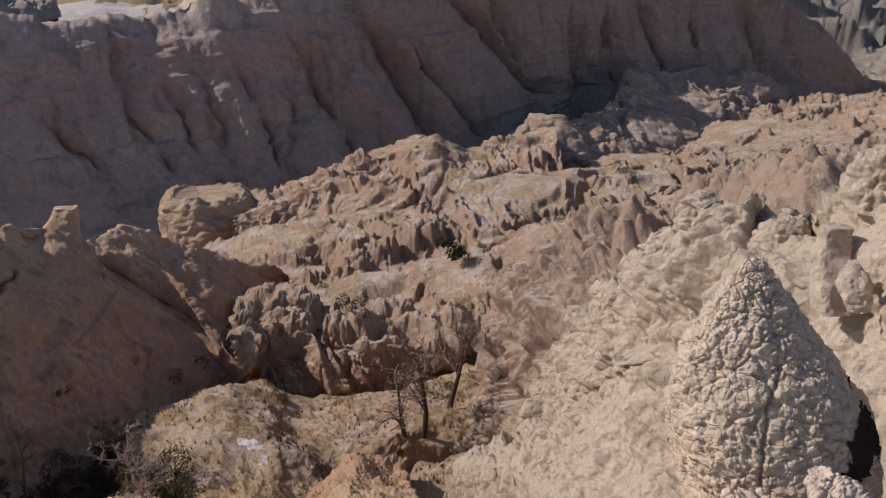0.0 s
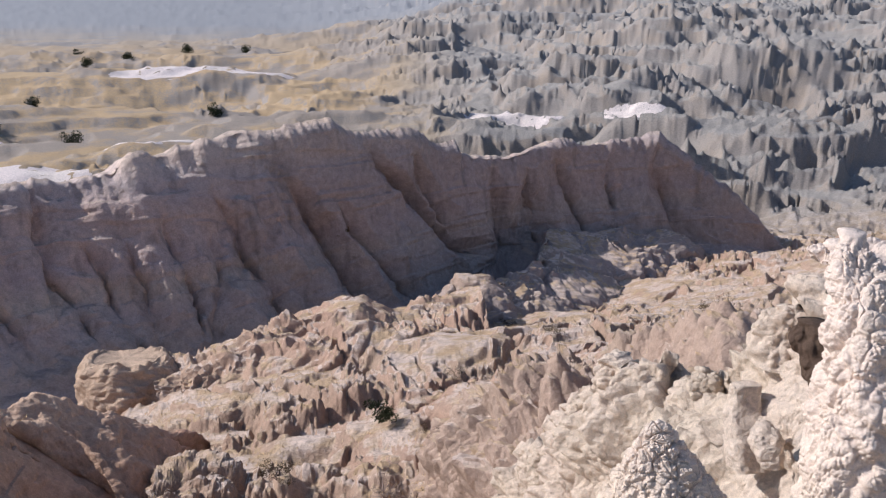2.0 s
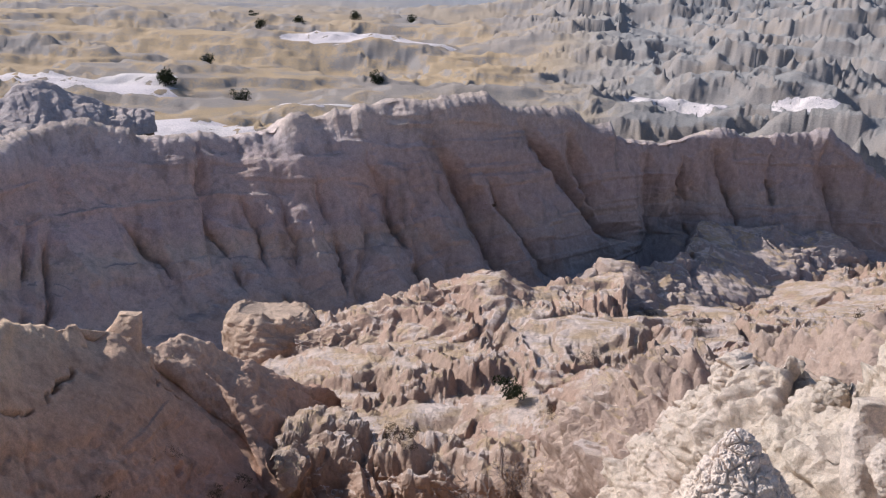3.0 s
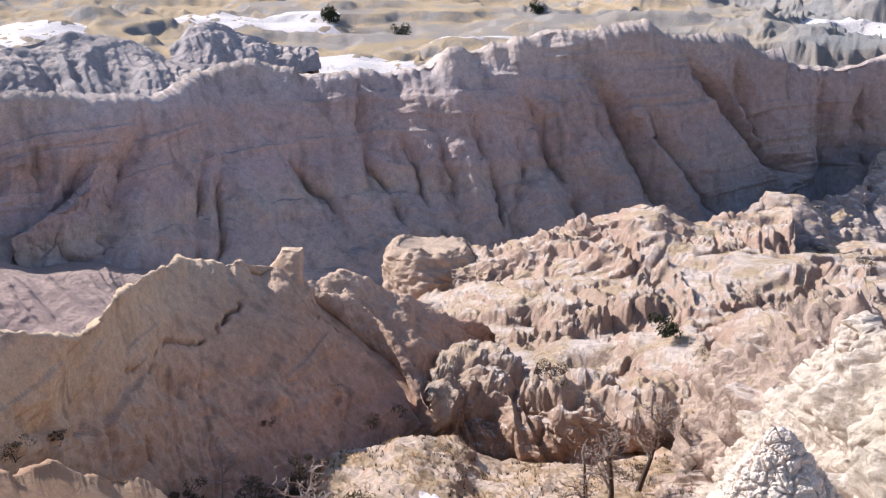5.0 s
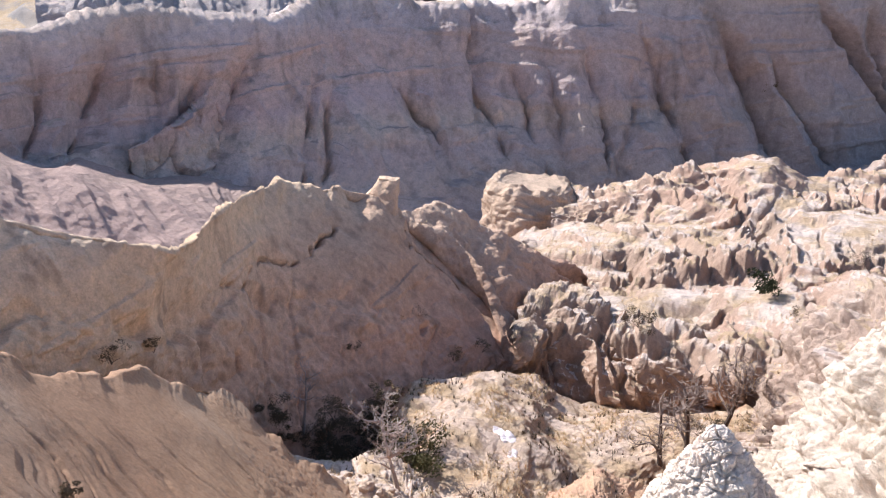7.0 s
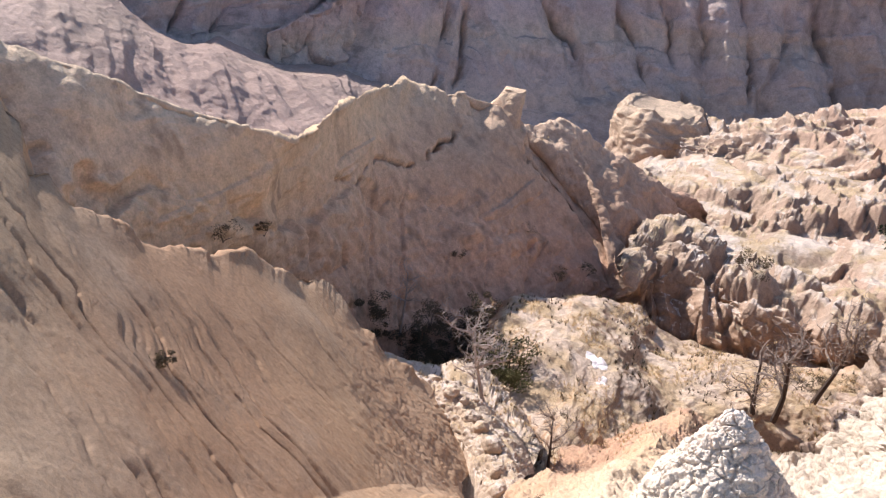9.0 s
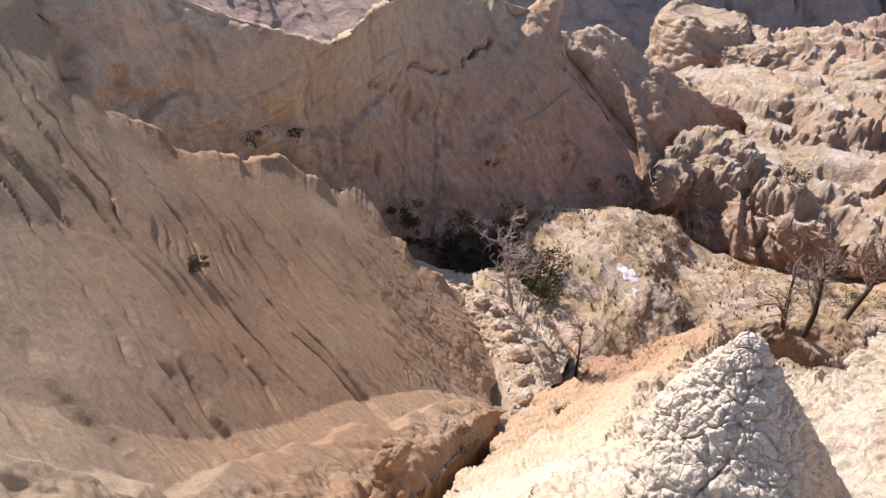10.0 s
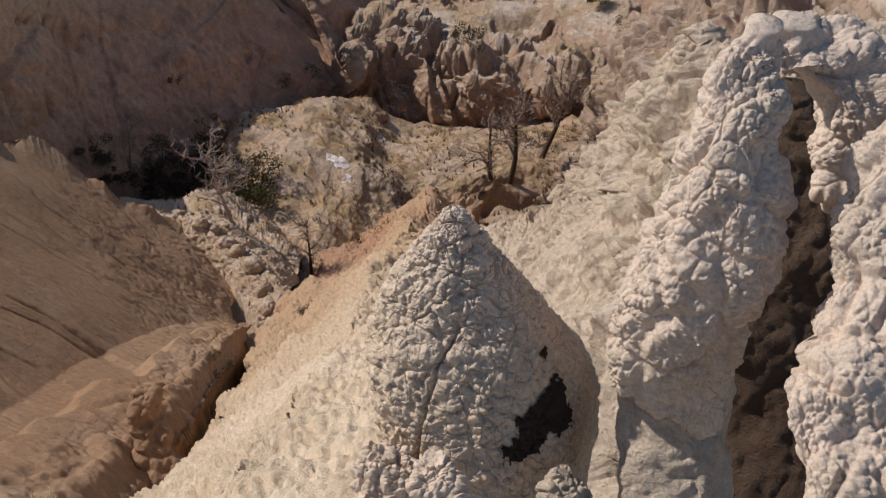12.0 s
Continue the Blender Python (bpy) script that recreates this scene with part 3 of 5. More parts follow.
WALL_CREST = [(-10.07, 7.44, 28.88), (-9.35, 8.14, 28.44), (-9.13, 8.91, 27.93), (-8.62, 9.63, 27.51), (-8.23, 10.12, 27.23), (-7.96, 10.81, 26.81), (-8.25, 11.86, 26.62), (-8.7, 13.46, 26.45), (-9.24, 16.02, 25.84), (-8.74, 16.89, 25.5), (-8.49, 17.45, 25.35), (-7.68, 18.32, 24.83), (-7.07, 18.0, 24.15), (-6.05, 18.0, 23.22), (-5.18, 17.86, 22.4), (-4.43, 17.56, 21.65)]
WALL_TOE = [(-8, 5.33, 27.31), (-7.84, 7.08, 25.93), (-7.64, 8.67, 24.67), (-7.45, 10.27, 23.63), (-7.09, 11.46, 22.96), (-6.69, 12.3, 22.64), (-6.25, 13.19, 22.4), (-5.78, 14.2, 22.36), (-5.52, 15.34, 22.1), (-5.02, 16.33, 21.88), (-4.46, 17.3, 21.6), (-4.33, 17.5, 21.55)]
WALL_CREST = WALL_CREST + [(WALL_CREST[-1][0] + 0.5, WALL_CREST[-1][1] + 1.4, WALL_CREST[-1][2] - 0.9)]
WALL_TOE = WALL_TOE + [(WALL_TOE[-1][0] + 0.3, WALL_TOE[-1][1] + 1.4, WALL_TOE[-1][2] - 0.4)]


def wall_relief(g, n, s, v):
    down = np.clip(v - 1, 0, 1)
    face = smooth(0.02, 0.25, down)
    low = smooth(0.35, 0.6, down)
    edge = fbm(s / 0.9, 0 * s, 0 * s + 3, 5, 0.6) * (0.12 + 0.16 * smooth(0.6, 0.75, s / s.max())) * (1 - 0.75 * smooth(0.7, 0.78, s / s.max())) * np.exp(-np.abs(v - 1) * 18)
    bed = 0.05 * smooth(0.4, 0.6, fbm(g[..., 0] * 0.3, g[..., 1] * 0.3, g[..., 2] * 2.2, 3)) 
    cut = rills(s, down, 1.3, 0.2, 0.9, 2.0, 9) * 0.07 * face * (0.1 + low) + 0.3 * (0.5 - facets(s / 2.6 - 0.9 * down + 0.6 * vnoise(s / 2, down * 2, 0 * s), 2.0)) * 0.25 * smooth(0.1, 0.6, down) * smooth(0.55, 0.8, s / s.max()) * (1 - smooth(0.86, 0.93, s / s.max()))
    e = s / s.max()
    edge = edge + np.exp(-np.abs(v - 1) * 12) * (0.16 * np.exp(-((e - 0.507) / 0.012) ** 2) + 0.17 * np.exp(-((e - 0.593) / 0.009) ** 2) - 0.2 * np.exp(-((e - 0.622) / 0.01) ** 2))
    pits = smooth(0.45, 0.7, fbm(*P3(g, 1.1), 3)) * 0.2 * low
    crack = groove(g, [(-8.14, 15.1, 24.65), (-8.16, 15.5, 24.85), (-8.14, 15.81, 24.87), (-8.1, 16.45, 24.95)], 0.035, 0.45) + groove(g, [(-7.1, 17.3, 23.7), (-7.04, 17.61, 23.91), (-7.0, 17.9, 24.1)], 0.025, 0.15)
    crack = crack + groove(g, [(-8.22, 11.2, 25.75), (-8.22, 11.58, 25.63), (-8.31, 12.27, 25.49), (-8.22, 13.04, 25.1), (-8.47, 13.87, 25.2), (-8.25, 14.93, 24.8)], 0.035, 0.3)
    return crack + chunk(g, 0.8, 0.05) * (0.3 + low) + edge + bed * face - cut - pits + 0.22 * fbm(*P3(g, 0.35), 3) * face + 0.06 * fbm(*P3(g, 1.6), 4) + 0.05 * billow(*P3(g, 2.4), 3) * low


wall = loft("clay_wall", [behind(WALL_CREST, 3.0, 5.5), behind(WALL_CREST, 0.25, 0.12), WALL_CREST, WALL_TOE, behind(WALL_TOE, -1.2, 1.2)], (16, 5, 150, 8), 620, m_wall,
     lambda g, n, s, v: wall_relief(g, n, s, np.maximum(v - 1, 0)), (0, 0, 0.25),
     label="steep tan and red clay wall with a notched crest", category="clay wall")

RED_CREST = [(-9.12, 18.63, 24.39), (-8.15, 19.38, 24.23), (-7.81, 19.79, 24.03), (-7.43, 20.5, 23.97), (-6.97, 20.88, 23.68), (-6.5, 21.29, 23.22), (-5.93, 21.93, 22.75), (-5.39, 22.84, 21.95), (-4.8, 23.79, 21.29), (-4.43, 24.44, 20.61)]
RED_TOE = [(-8.19, 19.44, 23.18), (-7.43, 19.38, 22.9), (-6.43, 19.08, 22.32), (-5.48, 18.42, 21.88), (-4.69, 17.67, 21.67), (-4.32, 17.37, 21.79), (-4.37, 18.34, 21.8), (-4.52, 19.83, 21.56), (-4.59, 21.51, 21.24), (-4.7, 23.53, 20.73), (-4.59, 24.51, 20.36)]
RED_CREST = [(RED_CREST[0][0] - 1.6, RED_CREST[0][1] - 0.3, RED_CREST[0][2] - 0.3)] + RED_CREST
RED_TOE = [(RED_TOE[0][0] - 1.3, RED_TOE[0][1] - 0.2, RED_TOE[0][2] + 0.1)] + RED_TOE


def red_relief(g, n, s, v):
    down = np.clip(v - 1, 0, 1)
    rib = (facets(s / 1.9 - 1.2 * down + 0.5 * vnoise(s / 1.5, down * 2, 0 * s), 4.0) - 0.5) * 0.3 * smooth(0, 0.4, down)
    return rib + 0.2 * fbm(*P3(g, 0.5), 4) + chunk(g, 0.5, 0.06) + 0.05 * fbm(*P3(g, 2.5), 3)


loft("red_hill", [behind(RED_CREST, 4, 5), RED_CREST, RED_TOE, behind(RED_TOE, -1, 1)], (14, 110, 6), 360, m_red, red_relief, (0.5, 0.2),
     label="shaded reddish clay hill beside the tan wall", category="hill")

LEFT_CREST = [(-8.61, 5.73, 30.84), (-7.22, 5.57, 29.79), (-6.66, 5.41, 29.41), (-6.15, 5.08, 29.2), (-6.17, 5.29, 29.05), (-5.95, 5.3, 28.83), (-5.85, 5.5, 28.58), (-5.84, 5.98, 28.15), (-5.8, 6.79, 27.52), (-5.92, 7.41, 27.19), (-5.99, 7.63, 27.09), (-5.78, 8.02, 26.67), (-5.82, 8.98, 26.07), (-5.42, 9.09, 25.72), (-4.73, 9.03, 25.26), (-4.35, 9.23, 24.85), (-3.71, 9.01, 24.56), (-3.16, 8.53, 24.53)]
LEFT_MID = [(-4.64, 2.41, 30.06), (-4.59, 2.98, 29.64), (-4.5, 3.25, 29.35), (-4.46, 3.62, 29.07), (-4.41, 4.03, 28.75), (-4.25, 4.74, 28.15), (-4.13, 5.42, 27.57), (-4.06, 6.32, 26.87), (-3.86, 7.07, 26.16), (-3.61, 7.42, 25.7), (-3.32, 7.78, 25.24), (-2.96, 7.83, 24.93)]
LEFT_LOW = [(-3.18, 2.01, 29.64), (-2.98, 2.37, 29.21), (-2.8, 2.73, 28.8), (-2.7, 3.2, 28.38), (-2.75, 3.9, 27.87), (-2.86, 4.74, 27.32), (-2.9, 5.62, 26.69), (-2.91, 6.46, 26.08), (-2.85, 7.08, 25.54), (-2.74, 7.4, 25.2), (-2.62, 7.37, 25.11)]
LEFT_TOE = [(-1.67, 1.05, 30.1), (-1.54, 1.32, 29.83), (-1.47, 1.72, 29.42), (-1.42, 2.12, 29.07), (-1.37, 2.58, 28.77), (-1.4, 3.06, 28.43), (-1.49, 3.6, 28.05), (-1.62, 4.21, 27.61), (-1.83, 5.08, 27.02), (-2.03, 5.91, 26.42), (-2.24, 6.69, 25.8)]


def left_relief(g, n, s, v):
    down = np.clip((v - 1) / 3, 0, 1)
    face = smooth(0.05, 0.3, down)
    # wavering cracks follow the fall of the slope, with finer and finer rills between them
    c = 0.2 * g[..., 0] + 0.98 * g[..., 1] + 0.12 * fbm(*P3(g, 0.8), 3, 0.5) + 0.022 * fbm(*P3(g, 3.5), 3) + 0.006 * fbm(*P3(g, 14), 2)
    a = np.abs(vnoise(c / 0.17, down * 0.7 + 2, 0.4 + 0 * c))
    b = np.abs(vnoise(c / 0.09 + 7, down * 1.1, 5.4 + 0 * c))
    d = np.abs(vnoise(c / 0.042 + 3, down * 1.8, 8.4 + 0 * c))
    deep = (0.15 + 0.85 * smooth(-0.2, 0.25, vnoise(c / 0.45, down * 4.5 + 9, 0 * c))) * (1 - 0.7 * smooth(4.6, 6.2, g[..., 1]))
    patchy = smooth(-0.3, 0.4, vnoise(c / 0.4, down * 4, 3 + 0 * c))
    cut = np.clip(1 - a * 11, 0, 1) * 0.055 * deep + np.clip(1 - a * 3, 0, 1) * 0.02 + np.clip(1 - b * 4, 0, 1) * 0.016 * patchy + np.clip(1 - d * 3, 0, 1) * 0.006
    end = s / s.max()
    face = face * (1 - smooth(0.88, 0.98, down))
    edge = (fbm(s / 0.6, 0 * s, 0 * s + 1, 5, 0.6) * 0.09 + chunk(g, 0.2, 0.015, 4)) * np.exp(-np.abs(v - 1) * 12)
    shelf = 0.14 * smooth(0.78, 0.83, down + 0.05 * fbm(*P3(g, 1.2), 3)) - 0.14 * smooth(0.93, 1.0, down)
    rough = chunk(g, 0.3, 0.02) * smooth(0.6, 0.9, end) + (chunk(g, 0.5, 0.05, 6) + 0.02 * fbm(*P3(g, 5), 4, 0.55)) * smooth(0.80, 0.9, down)
    return -cut * face + edge + shelf + rough + 0.05 * fbm(*P3(g, 0.6), 3) + 0.003 * fbm(*P3(g, 5), 3)


slope = loft("orange_slope", [behind(LEFT_CREST, 2.6, 4.0), LEFT_CREST, LEFT_MID, LEFT_LOW, LEFT_TOE, behind(LEFT_TOE, 0.3, 1.0)], (14, 90, 90, 90, 6), 620, m_left, left_relief, (0.2,),
     label="orange clay slope cut by slanting rills", category="slope")

SPUR_GULLY = [(-0.88, 1.56, 30.23), (-0.84, 1.86, 29.98), (-0.97, 2.38, 29.46), (-1.1, 3.13, 28.72), (-1.3, 3.92, 28.05), (-1.56, 4.87, 27.29), (-1.92, 6.12, 26.29), (-2.2, 7.52, 25.41), (-2.24, 8.46, 24.89), (-2.57, 10.28, 23.91)]
SPUR_TOP = [(-0.05, 1.08, 31.3), (-0.08, 1.49, 31.03), (-0.17, 1.99, 30.62), (-0.29, 2.65, 30.11), (-0.39, 3.46, 29.47), (-0.5, 4.44, 28.73), (-0.66, 5.31, 28.04), (-0.93, 6.91, 26.98), (-1.13, 9.34, 25.49), (-1.33, 12.42, 23.72)]
SPUR_RIGHT = [(0.57, 1.24, 31.55), (0.6, 1.5, 31.41), (0.59, 1.89, 31.13), (0.5, 2.46, 30.69), (0.35, 3.22, 30.04), (0.15, 4.18, 29.17), (-0.08, 5.26, 28.29), (-0.23, 6.89, 27.11), (-0.33, 9.01, 25.72), (-0.59, 12.43, 23.59)]


def spur_relief(g, n, s, v):
    k = 0.55 + 0.45 * smooth(3, 8, g[..., 1])
    # thin broken beds that run across the spur, with loose crumbs on them
    beds = fbm(g[..., 0] * 2.2, g[..., 1] * 2.2, g[..., 2] * 7, 4, 0.55)
    step = beds * 3 - np.floor(beds * 3)
    ledges = 0.045 * (smooth(0.55, 1.0, step) - step)
    crumbs = 0.02 * (billow(*P3(g, 9.0), 3, 0.55) - 0.9) * smooth(-0.1, 0.4, vnoise(*P3(g, 1.7)))
    return k * (0.13 * fbm(*P3(g, 1.4), 4) + 0.13 * ridged(*P3(g, 1.8), 4, 0.45)) + 1.3 * ledges + 0.7 * crumbs + 0.018 * ridged(*P3(g, 5.0), 4, 0.6) + chunk(g, 0.13, 0.014, 3)


low_right = behind(SPUR_RIGHT, -0.1, 1.2)
loft("near_spur", [behind(SPUR_GULLY, 0.1, 0.6), SPUR_GULLY, SPUR_TOP, SPUR_RIGHT, low_right], (5, 130, 60, 12), 520, m_spur, spur_relief, (0, -0.04, 0.0),
     label="narrow spur of cream and orange clay dropping to the gully", category="spur")

CREAM_CREST = [(0.77, 8.85, 26.51), (0.86, 8.06, 27.5), (0.98, 7.07, 28.58), (1.07, 6.19, 29.48), (1.13, 5.57, 30.06), (1.16, 5.09, 30.48), (1.14, 4.62, 30.9), (1.11, 4.29, 31.16), (1.12, 3.99, 31.37), (1.17, 3.85, 31.36), (1.25, 3.8, 31.43), (1.33, 3.8, 31.49), (1.42, 3.68, 31.42), (1.47, 3.52, 31.5), (1.51, 3.35, 31.7), (1.54, 3.18, 31.91), (1.64, 2.97, 32.13)]
CREAM_STEP = [(0.55, 7.88, 26.87), (0.71, 6.78, 28.09), (0.83, 5.77, 29.13), (0.9, 4.93, 29.9), (0.98, 4.3, 30.45), (1.04, 3.91, 30.8), (1.07, 3.54, 31.12), (1.13, 3.38, 31.3), (1.24, 3.06, 31.44), (1.32, 2.79, 31.58), (1.38, 2.61, 31.77)]
CREAM_TOE = [(-0.03, 7.24, 27.45), (0.21, 6.05, 28.34), (0.41, 4.83, 29.22), (0.55, 3.99, 29.76), (0.69, 3.28, 30.19), (0.81, 2.76, 30.52), (0.93, 2.34, 30.83), (1.01, 2, 31.08), (1.1, 1.74, 31.28), (1.22, 1.57, 31.44), (1.39, 1.52, 31.59)]


def cream_relief(g, n, s, v):
    crest = fbm(s / 0.35, 0 * s, 0 * s + 6, 4) * 0.07 * np.exp(-np.abs(v - 1) * 8)
    knobs = smooth(0.0, 0.35, vnoise(*P3(g, 1.3)) + 0.35 * np.exp(-np.abs(v - 1) * 5))
    return crest + 0.07 * fbm(*P3(g, 1.0), 3) + (0.16 * (billow(*P3(g, 2.4), 2, 0.4) - 0.7) + 0.08 * (billow(*P3(g, 6.5), 3, 0.5) - 0.8)) * (0.4 + 0.6 * knobs) + 0.07 * ridged(*P3(g, 3.0), 5, 0.6) + chunk(g, 0.07, 0.022, 2) * (0.3 + 0.7 * smooth(-0.2, 0.3, vnoise(*P3(g, 2.3)))) + 0.02 * fbm(*P3(g, 9.0), 3, 0.6)


cream = loft("cream_ridge", [behind(CREAM_CREST, 1.6, 2.4), CREAM_CREST, CREAM_STEP, behind(CREAM_STEP, -0.06, 0.17), CREAM_TOE, behind(CREAM_TOE, -0.3, 0.8)], (20, 90, 20, 130, 8), 620, m_cream, cream_relief, (0.3, 0.0),
     label="lumpy sunlit ridge of cream clay", category="ridge")


KNOBS = ((0.16, 0.07, 0.02), (0.25, 0.09, 0.0), (0.34, 0.10, 0.03), (0.43, 0.08, -0.03), (0.52, 0.11, 0.02), (0.60, 0.09, -0.02), (0.67, 0.10, 0.03), (0.74, 0.07, 0.0), (0.81, 0.09, 0.03), (0.88, 0.10, -0.02), (0.95, 0.11, 0.02))


def hill_relief(g, n, s, v):
    down = np.clip(v - 1, 0, 1)
    return -rills(s, down, 1.5, 0.2, 1.0, 4.0) * 0.2 * smooth(0.02, 0.3, down) + 0.35 * fbm(*P3(g, 0.4), 3) + 0.8 * benches(g[..., 0], g[..., 1], 0.75, 0.8, 3.0)


def hill(name, crest, toe, mat, far=6, drop=3.0, nu=320, nv=70, relief=hill_relief, **tags):
    return loft(name, [behind(crest, far, drop), crest, toe, behind(toe, -1.5, 1.2)], (int(14 + far * 7), nv, 10), nu, mat, relief, (0.4, 0.3), **tags)


def mound_relief(g, n, s, v):
    down = np.abs(v - 1)
    rib = (facets(s / 3.6 + 0.5 * vnoise(s / 4, down * 2, 0 * s), 2.0) - 0.5) * 0.45 + (facets(s / 1.3 + 0.6 * vnoise(s / 2, down * 3, 0 * s), 5.0) - 0.5) * 0.15
    return rib * smooth(0.02, 0.5, down) + 0.4 * fbm(*P3(g, 0.3), 4) + 0.08 * fbm(*P3(g, 1.5), 3)


def rilled_relief(g, n, s, v):
    down = np.clip(v - 1, 0, 1)
    rib = (facets(s / 2.2 + 0.8 * down + 0.6 * vnoise(s / 3, down * 2, 0 * s), 2.0) - 0.5) * 0.13 + (facets(s / 0.8 + 0.6 * vnoise(s / 1.2, down * 3, 0 * s), 5.0) - 0.5) * 0.06
    return rib * smooth(0.05, 0.5, down) + 0.16 * fbm(*P3(g, 0.5), 4) + 0.08 * ridged(*P3(g, 1.1), 4, 0.55)


def cliff_relief(g, n, s, v):
    down = np.clip(v - 1, 0, 1)
    rib = (facets(s / 0.62 + 0.5 * down + 0.7 * vnoise(s / 0.9, down * 2, 0 * s), 6.0) - 0.5) * 0.22 * smooth(0.0, 0.35, down)
    return rib * (0.4 + 0.6 * smooth(-0.3, 0.3, vnoise(s / 1.7, down, 0 * s + 2))) + 0.4 * (billow(*P3(g, 0.9), 3, 0.45) - 0.8) + 0.2 * ridged(*P3(g, 1.4), 5, 0.55) + 0.04 * fbm(*P3(g, 4), 3)


hill("knobby_ridge", [(-8.63, 35.97, 17.93), (-7.55, 36.34, 18.21), (-6.45, 36.64, 18.37), (-5.46, 37.45, 18.62), (-3.87, 38.89, 19.02), (-2.39, 39.69, 19.39), (-1.27, 40.32, 19.51), (-0.15, 40.77, 19.17), (1.5, 41.62, 18.6), (3.09, 43.12, 18.56), (5.4, 44.54, 18.67)],
     [(-8.15, 34.27, 17.61), (-5.98, 33.73, 17.84), (-3.72, 33.08, 18.05), (-0.66, 32.4, 18.45), (2.1, 32.04, 18.91), (4.8, 34.07, 19.14)], m_hill, label="knobby ridge of pinkish tan clay", category="ridge")
hill("gully_cliff", [(-4.32, 16.95, 22.74), (-4.30, 17.98, 22.56), (-3.99, 18.75, 22.43), (-3.42, 19.15, 22.31), (-2.64, 18.58, 22.21), (-1.92, 18.05, 22.26), (-1.23, 18.18, 22.36), (-0.50, 17.99, 22.34), (0.19, 17.99, 22.28), (0.96, 18.19, 22.26)],
     [(-4.48, 17.52, 21.49), (-3.81, 17.35, 21.34), (-2.98, 17.07, 21.23), (-2.14, 17.13, 21.30), (-1.38, 17.52, 21.34), (-0.45, 17.50, 21.39), (0.42, 17.83, 21.48), (1.16, 18.26, 21.60)], m_pink, 3, 0.9, 420, 110,
     cliff_relief, label="fluted reddish clay cliff above the gully", category="cliff")
hill("grassy_hump", [(-5.21, 13.04, 22.96), (-5.37, 13.67, 23), (-5.32, 14.09, 23.02), (-4.84, 14.75, 22.96), (-4.08, 15.24, 22.94), (-3.4, 15.68, 22.59), (-2.87, 15.96, 22.11), (-2, 16.22, 21.9), (-0.91, 16.38, 21.94), (0.23, 16.7, 22.2), (1.5, 16.8, 22.5)],
     [(-4.69, 11.34, 23.09), (-4.29, 10.62, 23.2), (-3.5, 9.74, 23.59), (-2.37, 9.13, 24.16), (-2.04, 10.37, 23.86), (-1.67, 11.88, 23.46), (-0.95, 13.01, 23.1), (-0.44, 13.74, 22.82), (0.5, 13.9, 22.55), (1.4, 13.8, 22.8)], m_hump, 2, 1.6, 380, 110, lambda g, n, s, v: 0.16 * fbm(*P3(g, 0.7), 4) + chunk(g, 0.9, 0.05) + 0.09 * ridged(*P3(g, 0.9), 5, 0.55) + 0.03 * fbm(*P3(g, 3.5), 4, 0.6), label="low clay hump with dry grass in the gully", category="mound")
bank = hill("rubble_bank", [(-5.38, 9.75, 24.19), (-4.92, 9.81, 24.27), (-4.58, 9.88, 24.29), (-4.31, 10.07, 24.34), (-3.94, 10.08, 24.31), (-3.46, 9.88, 24.31), (-2.97, 9.53, 24.34), (-2.46, 8.88, 24.52)],
     [(-4.85, 8.81, 24.76), (-4.41, 8.84, 24.67), (-3.93, 8.78, 24.65), (-3.51, 8.65, 24.74), (-3.12, 8.31, 24.82), (-2.66, 7.81, 25.01), (-2.39, 7.43, 25.13), (-2.06, 6.9, 25.37)], m_bank, 1.6, 1.3, 240, 110, lambda g, n, s, v: 0.07 * fbm(*P3(g, 1.2), 4) + chunk(g, 0.3, 0.06) + chunk(g, 0.12, 0.025, 3), label="pale broken clay rubble on the gully floor", category="rubble bank")
hill("brown_shoulder", [(0.5, 14.95, 21.7), (0.95, 15.71, 23.2), (1.5, 15.92, 24.5), (2.01, 16.11, 25.24), (2.7, 16.71, 25.54), (3.49, 17.68, 25.55), (4.46, 18.52, 25.4), (5.68, 18.79, 25.5), (6.96, 18.49, 25.83), (8.48, 17, 26.67)],
     [(0.5, 14.5, 21.6), (0.85, 13.68, 22.2), (1.05, 12.78, 23.4), (1.4, 11.75, 25.1), (1.62, 10.45, 26.35), (1.84, 8.73, 27.46), (2.31, 7.46, 28.51), (2.83, 7.02, 29.1), (3.41, 6.43, 29.63)], m_hill, 4, 2.5, 380, 170, lambda g, n, s, v: 0.25 * fbm(*P3(g, 0.35), 3) + 0.6 * (billow(*P3(g, 0.7), 4, 0.5) - 0.9) + 0.35 * ridged(*P3(g, 1.0), 5, 0.55) + 0.04 * fbm(*P3(g, 3.5), 3), label="rounded brown clay shoulder", category="slope")
hill("grey_mound", [(-54.37, 56.65, 18.94), (-51.54, 59.31, 19.15), (-51.3, 62.38, 20.05), (-51.24, 65.12, 20.5), (-50.03, 68.66, 20.82), (-48.2, 72.37, 20.58), (-45.44, 73.99, 19.65), (-42.53, 75.37, 17.85), (-38.19, 77.55, 17.17), (-34.17, 78.24, 16.81), (-31.75, 77.54, 16.46)],
     [(-51.62, 53.53, 18.52), (-48.36, 56.38, 17.98), (-44.7, 60.32, 16.81), (-40.13, 64.62, 16.46), (-36.22, 69.35, 16.91), (-32.94, 75.4, 16.59), (-31.55, 77.07, 16.46)], m_grey, 10, 6, 420, 80, mound_relief, label="grey gullied clay mound beyond the ridge", category="mound")
